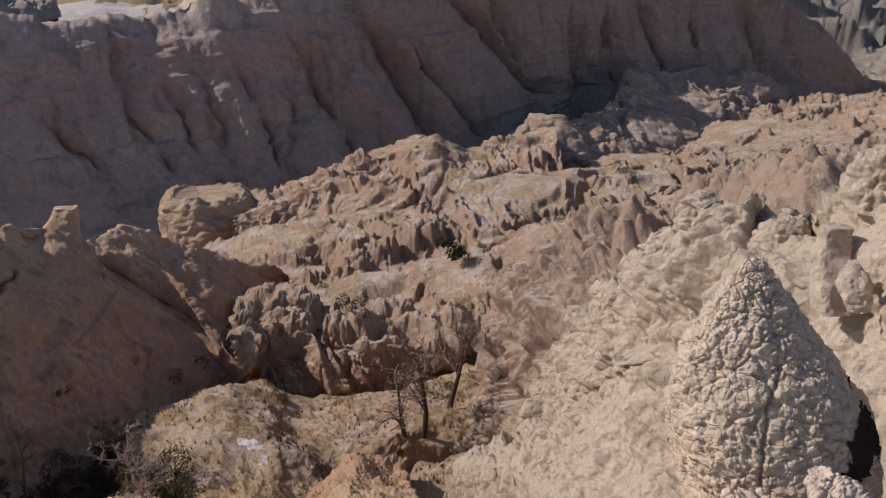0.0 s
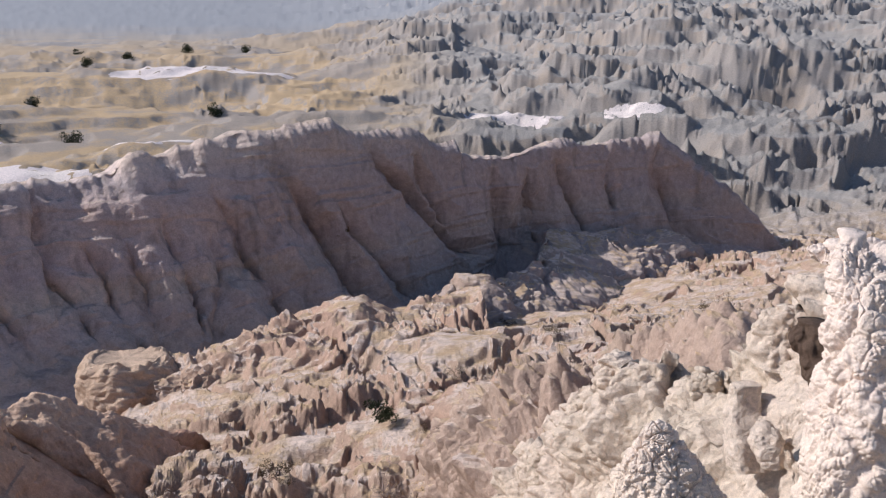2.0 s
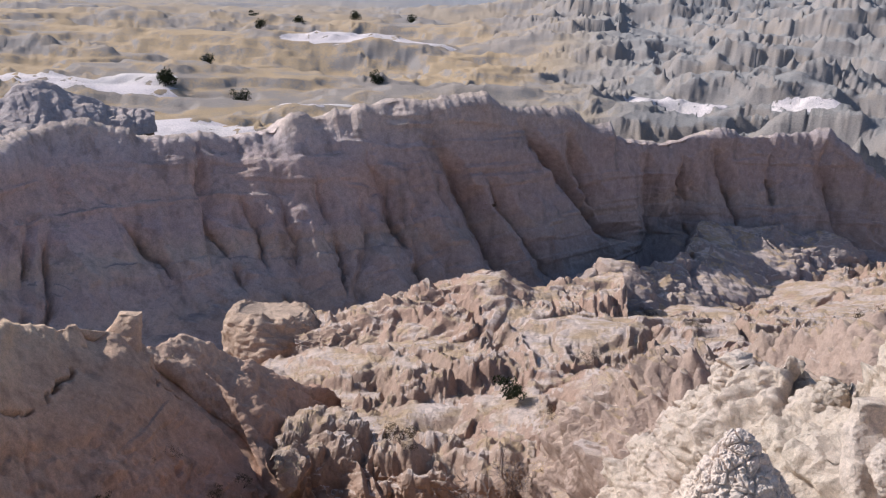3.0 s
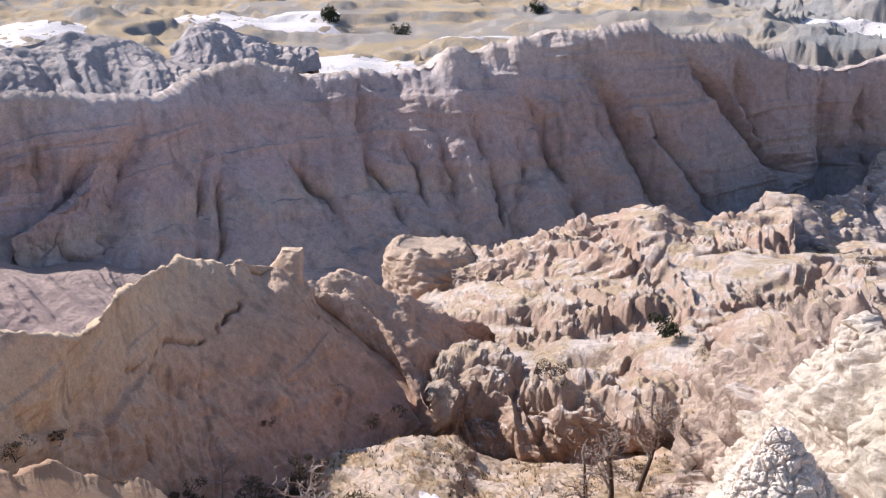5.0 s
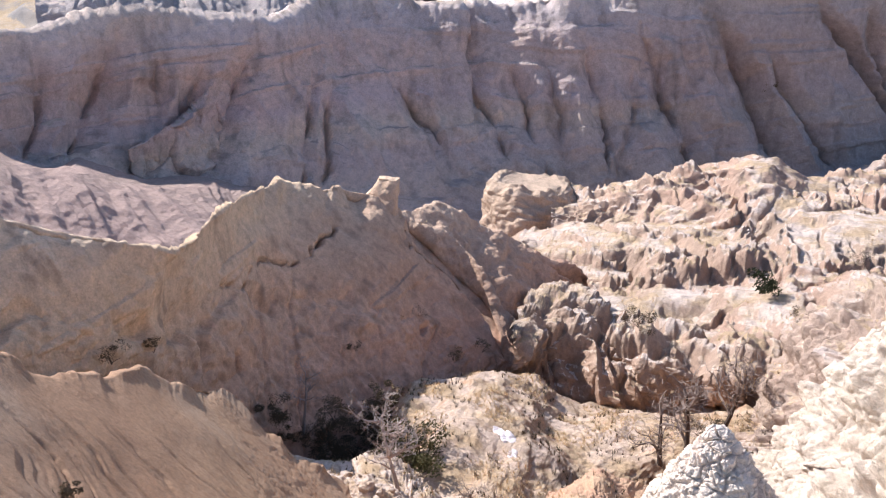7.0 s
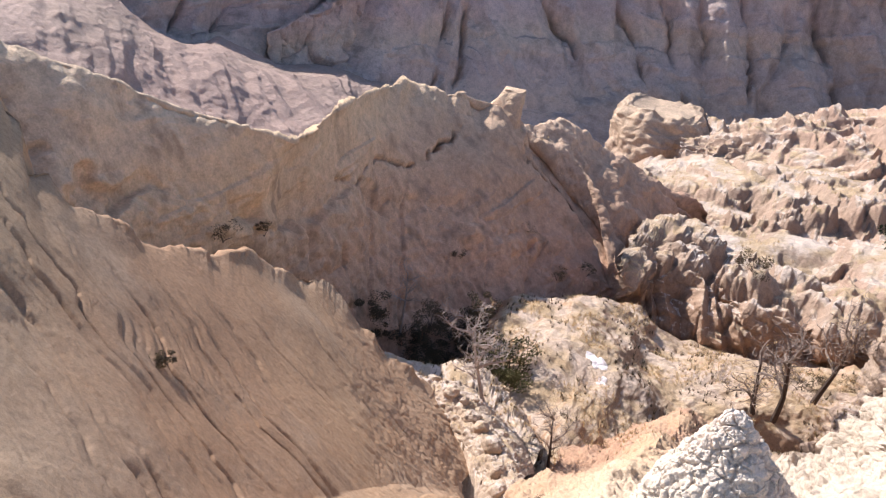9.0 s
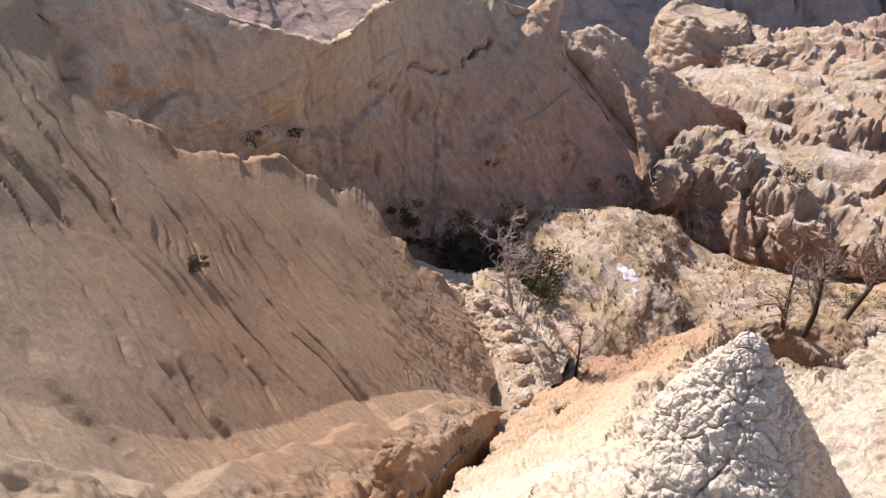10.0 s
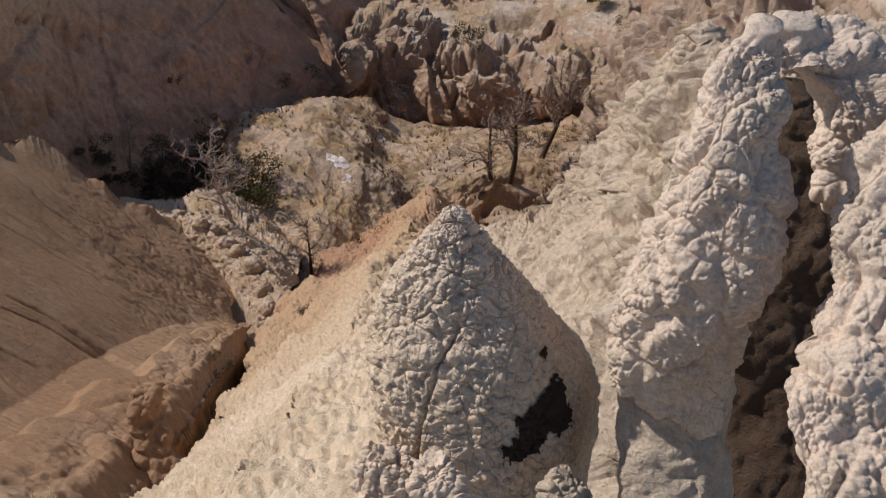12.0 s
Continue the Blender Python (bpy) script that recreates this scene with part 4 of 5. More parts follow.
hill("grey_mound", [(-48.36, 83.67, 17.62), (-46.51, 84.95, 18.88), (-45.08, 86.96, 19.49), (-42.53, 89.12, 17.96), (-40.77, 92.02, 17.07), (-39.95, 94.48, 16.46), (-38.1, 96.16, 15.42)],
     [(-45.85, 79.13, 16.92), (-41.78, 82.44, 16.51), (-38.59, 88.34, 15.93), (-36.61, 92.4, 15.54)], m_grey, 8, 5, 260, 60, mound_relief, label="low grey clay mound on the white flat", category="mound")
hill("pinkish_mound", [(-28.56, 20.91, 23.35), (-27.16, 23.85, 22.24), (-25.8, 24.76, 20.97), (-24.95, 25.38, 20.44), (-25.42, 27.62, 19.93), (-24.92, 28.52, 19.34), (-23.99, 29.64, 18.58), (-23.24, 31.98, 17.97), (-21.3, 34.15, 16.99)],
     [(-21.87, 15.23, 22.42), (-20.92, 17.68, 21.51), (-20.55, 19.15, 20.56), (-19.82, 21.02, 19.84), (-19.12, 22.73, 19.19), (-18.59, 25, 18.69), (-18.74, 28.04, 18.26), (-20.07, 33.03, 17.03)], m_mauve, 5, 2.5, 420, 110, rilled_relief, label="pinkish clay mound with rills", category="mound")
hill("pale_bench", [(2.4, 49.2, 15.4), (3.8, 49.85, 16.9), (4.39, 50, 17.6), (5.5, 50.23, 17.6), (6.63, 50.37, 17.55), (9.32, 53.58, 16.95), (12.24, 62.73, 16.92), (13.78, 62.76, 16.62), (16.96, 63.58, 17.04), (19, 63.79, 16.34), (20.66, 64.29, 16.52), (23.09, 64.35, 15.73)],
     [(2.6, 47.2, 15.2), (3.9, 46.78, 15.8), (5.62, 46.57, 15.9), (8.02, 47.08, 15.6), (11.4, 49.26, 15.1), (13.26, 50.79, 15.0), (16.78, 55.62, 14.7), (20.96, 60.11, 14.5), (23.79, 62.99, 14.6)], m_hill, 4, 2.5, 320, 60, lambda g, n, s, v: 0.2 * fbm(*P3(g, 0.5), 4) + 0.7 * benches(g[..., 0], g[..., 1], 0.8, 0.8, 6.0), label="low pale clay bench below the ridge", category="bench")


# ---------------------------------------------------------------- rocks
def rock(name, sections, across, mat, rough, nu=120, nv=120, full=False, square=0.85, **tags):
    """A rock as rings round sections (x, y, z, half width, half depth) from its top down. across: its broad direction, degrees from +X. rough(p, v): metres."""
    s = np.array(sections)
    k = np.linspace(0, len(s) - 1, nv)
    c = np.stack([np.interp(k, np.arange(len(s)), s[:, q]) for q in range(5)], 1)
    for _ in range(3):
        c[1:-1] = (c[:-2] + 2 * c[1:-1] + c[2:]) / 4
    c[0, 3:] *= 0.02
    t = np.linspace(0, 2 * math.pi, nu, endpoint=False)
    ux = np.array([math.cos(radians(across)), math.sin(radians(across)), 0])
    uy = np.array([-ux[1], ux[0], 0])
    ct, sn = np.sign(np.cos(t)) * np.abs(np.cos(t)) ** square, np.sign(np.sin(t)) * np.abs(np.sin(t)) ** square
    g = c[None, :, :3] + (ct[:, None] * c[None, :, 3])[..., None] * ux + (sn[:, None] * c[None, :, 4])[..., None] * uy
    n = np.cross(np.roll(g, -1, 0) - np.roll(g, 1, 0), np.gradient(g, axis=1))
    n /= np.linalg.norm(n, axis=2, keepdims=True) + 1e-9
    mid = g.mean(0, keepdims=True)
    if ((g - mid) * n).sum() < 0:
        n = -n
    d = rough(g.reshape(-1, 3), np.broadcast_to(k[None] / k[-1], g.shape[:2]).ravel()).reshape(g.shape[:2])
    d = d * smooth(0.0, 0.05, np.linspace(0, 1, nv))[None]
    g = g + n * d[..., None]
    f = quads(nu, nv, True)
    q = f[len(f) // 2]
    gf = g.reshape(-1, 3)
    fn = np.cross(gf[q[1]] - gf[q[0]], gf[q[3]] - gf[q[0]])
    if np.dot(fn, n.reshape(-1, 3)[q[0]]) < 0:
        f = f[:, ::-1]
    ob = put(name, gf, f, mat, **tags)
    return (ob, gf, f, n.reshape(-1, 3)) if full else ob


def dome(p, size, seed, bend=0.3):
    """Close-packed rounded knobs with sharp crevices, 0 to 1."""
    a, b = cells(p + bend * size * np.stack([vnoise(*(p / size * 0.7 + k * 3.3).T) for k in range(3)], 1), size, seed)
    return np.sqrt(np.clip(1 - (a / 0.8) ** 2, 0, 1)) * (0.35 + 0.65 * smooth(0.0, 0.22, b - a))


def clods(size, amount, wide=0.03):
    """Rubbly skin: knobs upon knobs."""
    def rough(p, v):
        return amount * (1.7 * dome(p, size * 3.0, 11, 0.5) + 2.0 * dome(p, size * 1.15, 0, 0.3) + 1.1 * dome(p, size * 0.6, 5) - 2.3 + 0.5 * fbm(*(p / size).T, 4, 0.6)) + wide * fbm(*(p / 0.14).T, 4)
    return rough


def popcorn(wide):
    """Popcorn clay: small hard granules on lumps, with a few smoother bare spots."""
    def rough(p, v):
        bare = 0.4 + 0.6 * smooth(-0.45, 0.0, vnoise(*(p / 0.05).T))
        grains = 0.0075 * dome(p, 0.036, 11, 0.5) + bare * (0.0055 * dome(p, 0.0165, 0, 0.35) + 0.0028 * dome(p, 0.009, 5))
        return 0.020 * dome(p, 0.11, 17, 0.6) + grains - 0.026 + wide * fbm(*(p / 0.16).T, 3)
    return rough


def plates(size, amount, wide):
    """Skin of flat crackled plates in rough level courses."""
    def rough(p, v):
        q = p * (1, 1, 1.5)
        w = np.stack([fbm(*(p / size * 0.6 + k * 4.3).T, 3) for k in range(3)], 1)
        a, b = cells(q + 0.5 * size * w, size, 3)
        a2, b2 = cells(q + 0.3 * size * w, size * 0.4, 8)
        patchy = smooth(-0.3, 0.4, vnoise(*(p / size * 0.35).T))
        split = np.exp(-(((p - np.array(APEX)) @ np.array((tx, ty, 0)) - 0.045 - 0.012 * fbm(*(p * 14).T, 3)) / 0.003) ** 2) * smooth(0.1, 0.2, APEX.z - p[:, 2])
        return amount * (np.clip((b - a) * 8, 0, 1) * (0.4 + 0.6 * patchy) + 0.5 * np.clip((b2 - a2) * 5, 0, 1) * (1 - 0.5 * patchy)) - 1.1 * amount + 0.4 * amount * fbm(*(p / size * 3).T, 4, 0.68) + wide * fbm(*(p / (size * 4)).T, 4) - 0.014 * split
    return rough


APEX = Vector((0.565, 1.57, 32.25))
fin_rows = [(0, -0.004, 0.004, 0.004), (0.012, -0.018, 0.02, 0.014), (0.045, -0.046, 0.05, 0.032), (0.10, -0.074, 0.098, 0.06), (0.18, -0.102, 0.16, 0.10), (0.30, -0.118, 0.235, 0.17), (0.42, -0.105, 0.28, 0.24), (0.55, -0.07, 0.30, 0.30), (0.8, -0.05, 0.31, 0.38), (1.2, -0.05, 0.33, 0.45)]
tx, ty = math.cos(radians(-10)), math.sin(radians(-10))
fin_sections = []
for dz, lo, hi, dep in fin_rows:
    mid = (lo + hi) / 2
    fin_sections.append((APEX.x + tx * mid, APEX.y + ty * mid, APEX.z - dz, (hi - lo) / 2, dep))
spire, sv, sf, sn = rock("clay_spire", fin_sections, -10, m_fin, plates(0.062, 0.010, 0.016), 400, 460, full=True, label="blade-shaped pale cracked clay spire with a black crust", category="rock spire")
along = (sv - np.array(APEX)) @ np.array((tx, ty, 0))
drop_z = APEX.z - sv[:, 2]
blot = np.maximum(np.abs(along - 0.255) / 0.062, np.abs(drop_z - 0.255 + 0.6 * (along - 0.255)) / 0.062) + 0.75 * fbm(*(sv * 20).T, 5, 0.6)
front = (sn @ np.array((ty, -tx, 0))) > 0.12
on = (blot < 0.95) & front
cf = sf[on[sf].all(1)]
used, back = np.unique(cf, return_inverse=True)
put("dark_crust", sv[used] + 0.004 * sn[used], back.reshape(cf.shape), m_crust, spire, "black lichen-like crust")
crest_line = spaced(CREAM_CREST, 200)
for k, (f, r, off) in enumerate(KNOBS):
    kx, ky, kz = crest_line[int(f * 199)] + (off, -0.06, 0.0)
    rows = [(kx, ky, kz + 0.75 * r, 0.3 * r, 0.3 * r), (kx, ky - 0.1 * r, kz + 0.45 * r, 0.75 * r, 0.7 * r), (kx - 0.1 * r, ky - 0.2 * r, kz - 0.2 * r, r, 0.9 * r), (kx - 0.1 * r, ky - 0.4 * r, kz - 1.1 * r, 1.15 * r, r)]
    rock("knob", rows, 20 * (k % 3), m_cream, clods(0.05, 0.008, 0.03), 70, 60, parent=cream)
fin = rock("popcorn_rock", [(0.972, 1.727, 32.569, 0.025, 0.03), (0.969, 1.71, 32.55, 0.045, 0.06), (0.966, 1.675, 32.513, 0.054, 0.08), (0.964, 1.644, 32.464, 0.06, 0.09), (0.971, 1.617, 32.402, 0.082, 0.1), (0.975, 1.59, 32.326, 0.103, 0.11), (0.969, 1.572, 32.248, 0.115, 0.11), (0.957, 1.558, 32.159, 0.116, 0.11), (0.949, 1.541, 32.067, 0.111, 0.105), (0.963, 1.519, 32.01, 0.098, 0.09), (0.982, 1.504, 31.959, 0.082, 0.05)], -12, m_pop, popcorn(0.02), 460, 480, label="tall slanting pale rock with knobbly popcorn clay skin", category="rock")
rock("pillar", [(0.958, 1.604, 32.074, 0.087, 0.03), (0.957, 1.588, 32.049, 0.099, 0.08), (0.973, 1.542, 31.972, 0.098, 0.1), (0.999, 1.467, 31.885, 0.088, 0.12), (1.029, 1.356, 31.787, 0.082, 0.13)], -8, m_cream, lambda p, v: 0.012 * fbm(*(p * 9).T, 5, 0.55) + 0.004 * fbm(*(p * 40).T, 3), 200, 200, square=0.7, parent=fin, label="smooth cream clay base")
rock("popcorn_rock", [(1.202, 1.644, 32.496, 0.028, 0.04), (1.223, 1.641, 32.459, 0.069, 0.08), (1.222, 1.585, 32.398, 0.101, 0.11), (1.23, 1.519, 32.337, 0.106, 0.13), (1.227, 1.454, 32.297, 0.113, 0.14), (1.218, 1.396, 32.263, 0.125, 0.14), (1.207, 1.331, 32.239, 0.126, 0.14), (1.21, 1.261, 32.206, 0.123, 0.14), (1.214, 1.169, 32.163, 0.119, 0.15)], -20, m_pop, popcorn(0.03), 440, 400, label="pale knobbly clay rock beside a dark cleft", category="rock")
rock("popcorn_rock", [(1.041, 1.884, 32.505, 0.032, 0.03), (1.06, 1.881, 32.484, 0.092, 0.08), (1.11, 1.885, 32.449, 0.118, 0.1), (1.176, 1.885, 32.407, 0.085, 0.11), (1.197, 1.865, 32.351, 0.081, 0.11), (1.202, 1.834, 32.286, 0.077, 0.11), (1.212, 1.819, 32.238, 0.054, 0.07)], 0, m_pop, popcorn(0.03), 300, 260, label="pale overhanging lump of knobbly clay above a hole", category="rock")
rock("cleft_rock", [(1.151, 2.198, 32.214, 0.036, 0.030), (1.167, 2.162, 32.172, 0.077, 0.050), (1.200, 2.091, 32.087, 0.088, 0.060), (1.220, 2.000, 31.983, 0.095, 0.060), (1.221, 1.906, 31.846, 0.120, 0.060), (1.214, 1.792, 31.687, 0.121, 0.065), (1.232, 1.579, 31.514, 0.130, 0.067)], -15, m_cleft_shade, clods(0.06, 0.004, 0.03), 160, 160, label="brown clay at the back of a cleft, painted dark for shade", category="rock")
rock("rubble_rock", [(0.528, 1.319, 31.92, 0.011, 0.011), (0.531, 1.308, 31.912, 0.034, 0.03), (0.535, 1.276, 31.902, 0.049, 0.044), (0.541, 1.234, 31.886, 0.056, 0.053), (0.553, 1.192, 31.858, 0.062, 0.056)], 12, m_pop, clods(0.02, 0.0055, 0.03), 180, 160, label="knobbly pale clay rubble at the spire's foot", category="rock")
rock("rubble_rock", [(0.609, 1.254, 32.012, 0.009, 0.009), (0.612, 1.244, 32.004, 0.021, 0.019), (0.622, 1.22, 31.998, 0.026, 0.025), (0.634, 1.189, 31.989, 0.031, 0.031), (0.644, 1.149, 31.963, 0.035, 0.035)], 12, m_pop, clods(0.016, 0.004, 0.02), 110, 100, label="small pale clay rubble at the spire's foot", category="rock")
rock("rubble_rock", [(0.814, 1.351, 31.929, 0.011, 0.011), (0.816, 1.341, 31.921, 0.029, 0.027), (0.825, 1.323, 31.91, 0.038, 0.034), (0.835, 1.295, 31.891, 0.044, 0.042), (0.843, 1.259, 31.867, 0.048, 0.048)], 12, m_cream, clods(0.018, 0.004, 0.02), 110, 100, label="small cream clay rubble in the spire's shade", category="rock")
rock("yellow_block", [(-9.915, 37.384, 18.126, 1.22, 0.976), (-9.894, 37.335, 17.99, 1.611, 1.342), (-9.788, 37.054, 17.51, 1.753, 1.509), (-9.723, 36.684, 16.876, 1.894, 1.603), (-9.638, 36.353, 16.1, 2.04, 1.749)], 10, m_block, lambda p, v: 0.3 * fbm(*(p * 0.6).T, 5, 0.55) + 0.1 * billow(*(p * 2.4).T, 3), 120, 80, label="squat yellow clay block at the foot of the ridge", category="rock")
rock("pinnacle", [(-7.859, 18.46, 25.335, 0.216, 0.114), (-7.856, 18.452, 25.311, 0.229, 0.127), (-7.879, 18.375, 25.159, 0.267, 0.152), (-7.939, 18.255, 24.949, 0.356, 0.178), (-7.986, 18.137, 24.74, 0.457, 0.229), (-8.012, 17.999, 24.474, 0.61, 0.305)], 5, m_wall, lambda p, v: 0.035 * fbm(*(p * 3.5).T, 4), 60, 60, square=0.5, parent=wall, label="small square clay pinnacle")
rock("standing_slab", [(1.325, 2.966, 31.699, 0.049, 0.029), (1.325, 2.965, 31.695, 0.054, 0.033), (1.319, 2.947, 31.649, 0.056, 0.037), (1.305, 2.908, 31.604, 0.059, 0.041), (1.3, 2.857, 31.545, 0.063, 0.049), (1.301, 2.808, 31.475, 0.073, 0.057)], 10, m_cream, lambda p, v: 0.008 * fbm(*(p * 9).T, 5, 0.6), 90, 90, square=0.45, label="upright squarish cream clay slab", category="rock")
rock("pale_stone", [(1.318, 2.769, 31.651, 0.02, 0.02), (1.314, 2.748, 31.631, 0.043, 0.039), (1.315, 2.732, 31.599, 0.051, 0.047), (1.312, 2.707, 31.571, 0.043, 0.043), (1.313, 2.689, 31.54, 0.027, 0.031)], 10, m_cream, lambda p, v: 0.012 * fbm(*(p * 12).T, 5, 0.6), 80, 70, label="rounded pale clay stone", category="rock")
rock("ledge_block", [(-1.685, 3.861, 28.443, 0.038, 0.038), (-1.649, 3.843, 28.411, 0.09, 0.075), (-1.584, 3.77, 28.328, 0.113, 0.098), (-1.498, 3.676, 28.225, 0.113, 0.105), (-1.399, 3.555, 28.104, 0.128, 0.128)], 30, m_left, lambda p, v: 0.06 * fbm(*(p * 3).T, 4) + 0.03 * billow(*(p * 7).T, 3), 90, 80, parent=slope, label="orange clay block at the end of a ledge")


# ---------------------------------------------------------------- plants
def tube(bm, path, radii, sides=6):
    rings = []
    for k, (p, r) in enumerate(zip(path, radii)):
        d = (path[min(k + 1, len(path) - 1)] - path[max(k - 1, 0)]).normalized()
        a = d.orthogonal().normalized()
        b = d.cross(a)
        rings.append([bm.verts.new(p + (a * math.cos(q) + b * math.sin(q)) * r) for q in np.linspace(0, 2 * math.pi, sides, endpoint=False)])
    for r0, r1 in zip(rings, rings[1:]):
        for k in range(sides):
            bm.faces.new((r0[k], r0[(k + 1) % sides], r1[(k + 1) % sides], r1[k]))
    bm.faces.new(rings[-1])


def part(name, bm, mat, parent, label=""):
    me = bpy.data.meshes.new(name)
    bm.to_mesh(me)
    bm.free()
    me.materials.append(mat)
    ob = new(name, me)
    ob.parent = parent
    return tagged(ob, label)


def bent(rnd, start, way, length, steps, wander):
    pts, d = [Vector(start)], Vector(way).normalized()
    for _ in range(steps):
        d = (d + Vector((rnd.gauss(0, 1), rnd.gauss(0, 1), rnd.gauss(0, 0.6))) * wander).normalized()
        pts.append(pts[-1] + d * (length / steps))
    return pts


def bare_tree(place, tall, lean, seed, mat, label, twigs=9, foot=0.075, spread=0.5):
    rnd = random.Random(seed)
    root = new("bare_tree")
    root.location = place
    tagged(root, label, "dead tree", "bare trees in the gully")
    bm = bmesh.new()
    stem = bent(rnd, (0, 0, -0.25), (lean[0], lean[1], 1), tall * 0.85, 9, 0.05)
    tube(bm, stem, [foot * (1 - 0.085 * k) for k in range(10)], 7)
    part("trunk", bm, mat, root)
    for b in range(twigs):
        k = rnd.randint(5, 9)
        q = rnd.uniform(0, 6.28)
        limb = bent(rnd, stem[k], (math.cos(q) * spread, math.sin(q) * spread, rnd.uniform(0.3, 1.1)), tall * rnd.uniform(0.18, 0.4), 6, 0.2)
        bm = bmesh.new()
        tube(bm, limb, [foot * 0.42 * (1 - 0.13 * j) for j in range(7)], 5)
        for _ in range(9):
            j = rnd.randint(1, 6)
            q = rnd.uniform(0, 6.28)
            tw = bent(rnd, limb[j], (math.cos(q), math.sin(q), rnd.uniform(-0.2, 1)), tall * rnd.uniform(0.07, 0.18), 4, 0.4)
            tube(bm, tw, [foot * 0.12, foot * 0.10, foot * 0.085, foot * 0.07, foot * 0.05], 3)
            for _ in range(3):
                q = rnd.uniform(0, 6.28)
                t2 = bent(rnd, tw[rnd.randint(1, 4)], (math.cos(q), math.sin(q), rnd.uniform(0, 1)), tall * rnd.uniform(0.04, 0.10), 2, 0.3)
                tube(bm, t2, [foot * 0.075, foot * 0.06, foot * 0.04], 3)
        part("limb", bm, m_twig if mat is m_bark else mat, root)
    return root


def leafy(name, place, wide, tall, seed, mat, label, category, count=500, leaf=0.05, stems=5, group="", dense=False):
    """A shrub: stems, and a crown of many small leaf clumps."""
    rnd = random.Random(seed)
    root = new(name)
    root.location = place
    tagged(root, label, category, group)
    bm = bmesh.new()
    for _ in range(stems):
        q = rnd.uniform(0, 6.28)
        tube(bm, bent(rnd, (0, 0, -0.1), (math.cos(q) * 0.5, math.sin(q) * 0.5, 1), tall * 0.7, 5, 0.2), [wide * 0.02 * (1 - 0.15 * j) for j in range(6)], 4)
    part("stems", bm, m_bark, root)
    bm = bmesh.new()
    lobes = [(rnd.uniform(-0.42, 0.42) * wide, rnd.uniform(-0.42, 0.42) * wide, rnd.uniform(0.1, 0.75) * tall, rnd.uniform(0.1, 0.25)) for _ in range(12)]
    if dense:
        lobes = [(x * 0.7, y * 0.7, z, r + 0.12) for x, y, z, r in lobes]
    for _ in range(count):
        cx, cy, cz, cr = rnd.choice(lobes)
        d = Vector((rnd.gauss(0, 1), rnd.gauss(0, 1), rnd.gauss(0, 1))).normalized() * rnd.uniform(0.5, 1.05)
        c = Vector((cx + d.x * cr * wide, cy + d.y * cr * wide, max(cz + d.z * cr * tall, 0.02)))
        a = Vector((rnd.gauss(0, 1), rnd.gauss(0, 1), rnd.gauss(0, 1))).normalized()
        b = a.orthogonal().normalized()
        e = a.cross(b)
        s = leaf * rnd.uniform(0.6, 1.4)
        v = [bm.verts.new(c + b * s), bm.verts.new(c + e * s * 0.5), bm.verts.new(c - b * s), bm.verts.new(c - e * s * 0.5), bm.verts.new(c + a * s * 0.4)]
        for k in range(4):
            bm.faces.new((v[k], v[(k + 1) % 4], v[4]))
    part("crown", bm, mat, root)
    return root


def tuft(name, place, wide, tall, seed, mat, label, blades=160, group=""):
    rnd = random.Random(seed)
    bm = bmesh.new()
    for _ in range(blades):
        q, lean = rnd.uniform(0, 6.28), rnd.uniform(0, 1.45) * rnd.uniform(0.75, 1)
        r0 = rnd.uniform(0.35, 0.9)
        out = Vector((math.cos(q) * wide * 0.5 * math.sin(lean), math.sin(q) * wide * 0.5 * math.sin(lean), tall * math.cos(lean)))
        p0 = out * r0 + Vector((0, 0, -0.02))
        tip = p0 + out * rnd.uniform(0.05, 0.2) + Vector((rnd.gauss(0, 1), rnd.gauss(0, 1), rnd.gauss(0.3, 1))) * wide * 0.05
        mid = (p0 + tip) / 2 + Vector((rnd.gauss(0, 1), rnd.gauss(0, 1), 0.5)) * wide * 0.012
        side = Vector((-math.sin(q), math.cos(q), 0)) * wide * 0.0045
        v = [bm.verts.new(p0 + side), bm.verts.new(p0 - side), bm.verts.new(mid - side), bm.verts.new(mid + side), bm.verts.new(tip)]
        bm.faces.new(v[:4])
        bm.faces.new((v[3], v[2], v[4]))
    me = bpy.data.meshes.new(name)
    bm.to_mesh(me)
    bm.free()
    me.materials.append(mat)
    ob = new(name, me)
    ob.location = place
    return tagged(ob, label, "grass tuft", group)


bare_tree((-0.6, 13.76, 22.52), 1.9, (-0.12, 0.1), 1, m_bark, "slender dead tree with a dark leaning trunk", 6)
bare_tree((-0.43, 13.97, 22.45), 2.35, (0.03, 0.1), 2, m_bark, "tall dead tree with dark bark and fine twigs", 8)
bare_tree((0.04, 14.75, 22.43), 2.35, (0.05, 0.1), 3, m_bark, "tall dead tree with dark bark and bare twigs", 8)
bare_tree((0.6, 14.69, 22.61), 1.6, (0.25, 0.1), 4, m_bark, "small dead tree beside the taller trunks", 7, 0.04)
bare_tree((-3.51, 9.59, 24.34), 1.85, (-0.12, 0.1), 5, m_bark2, "bleached dead tree with pale twisted limbs", 12, 0.045, 1.2)
bare_tree((-2.51, 9.52, 24.0), 1.3, (-0.05, 0.1), 6, m_bark, "low bare shrub-like tree on the gully floor", 10, 0.03)
bare_tree((-6.71, 12.33, 23.04), 1.5, (0.05, 0.1), 7, m_bark2, "thin bleached dead tree in the shade of the wall", 8, 0.03)
leafy("olive_bush", (-4.16, 11.55, 23.5), 1.25, 0.85, 11, m_olive, "dense olive green bush beside the bleached tree", "bush", 4200, 0.024, 14)
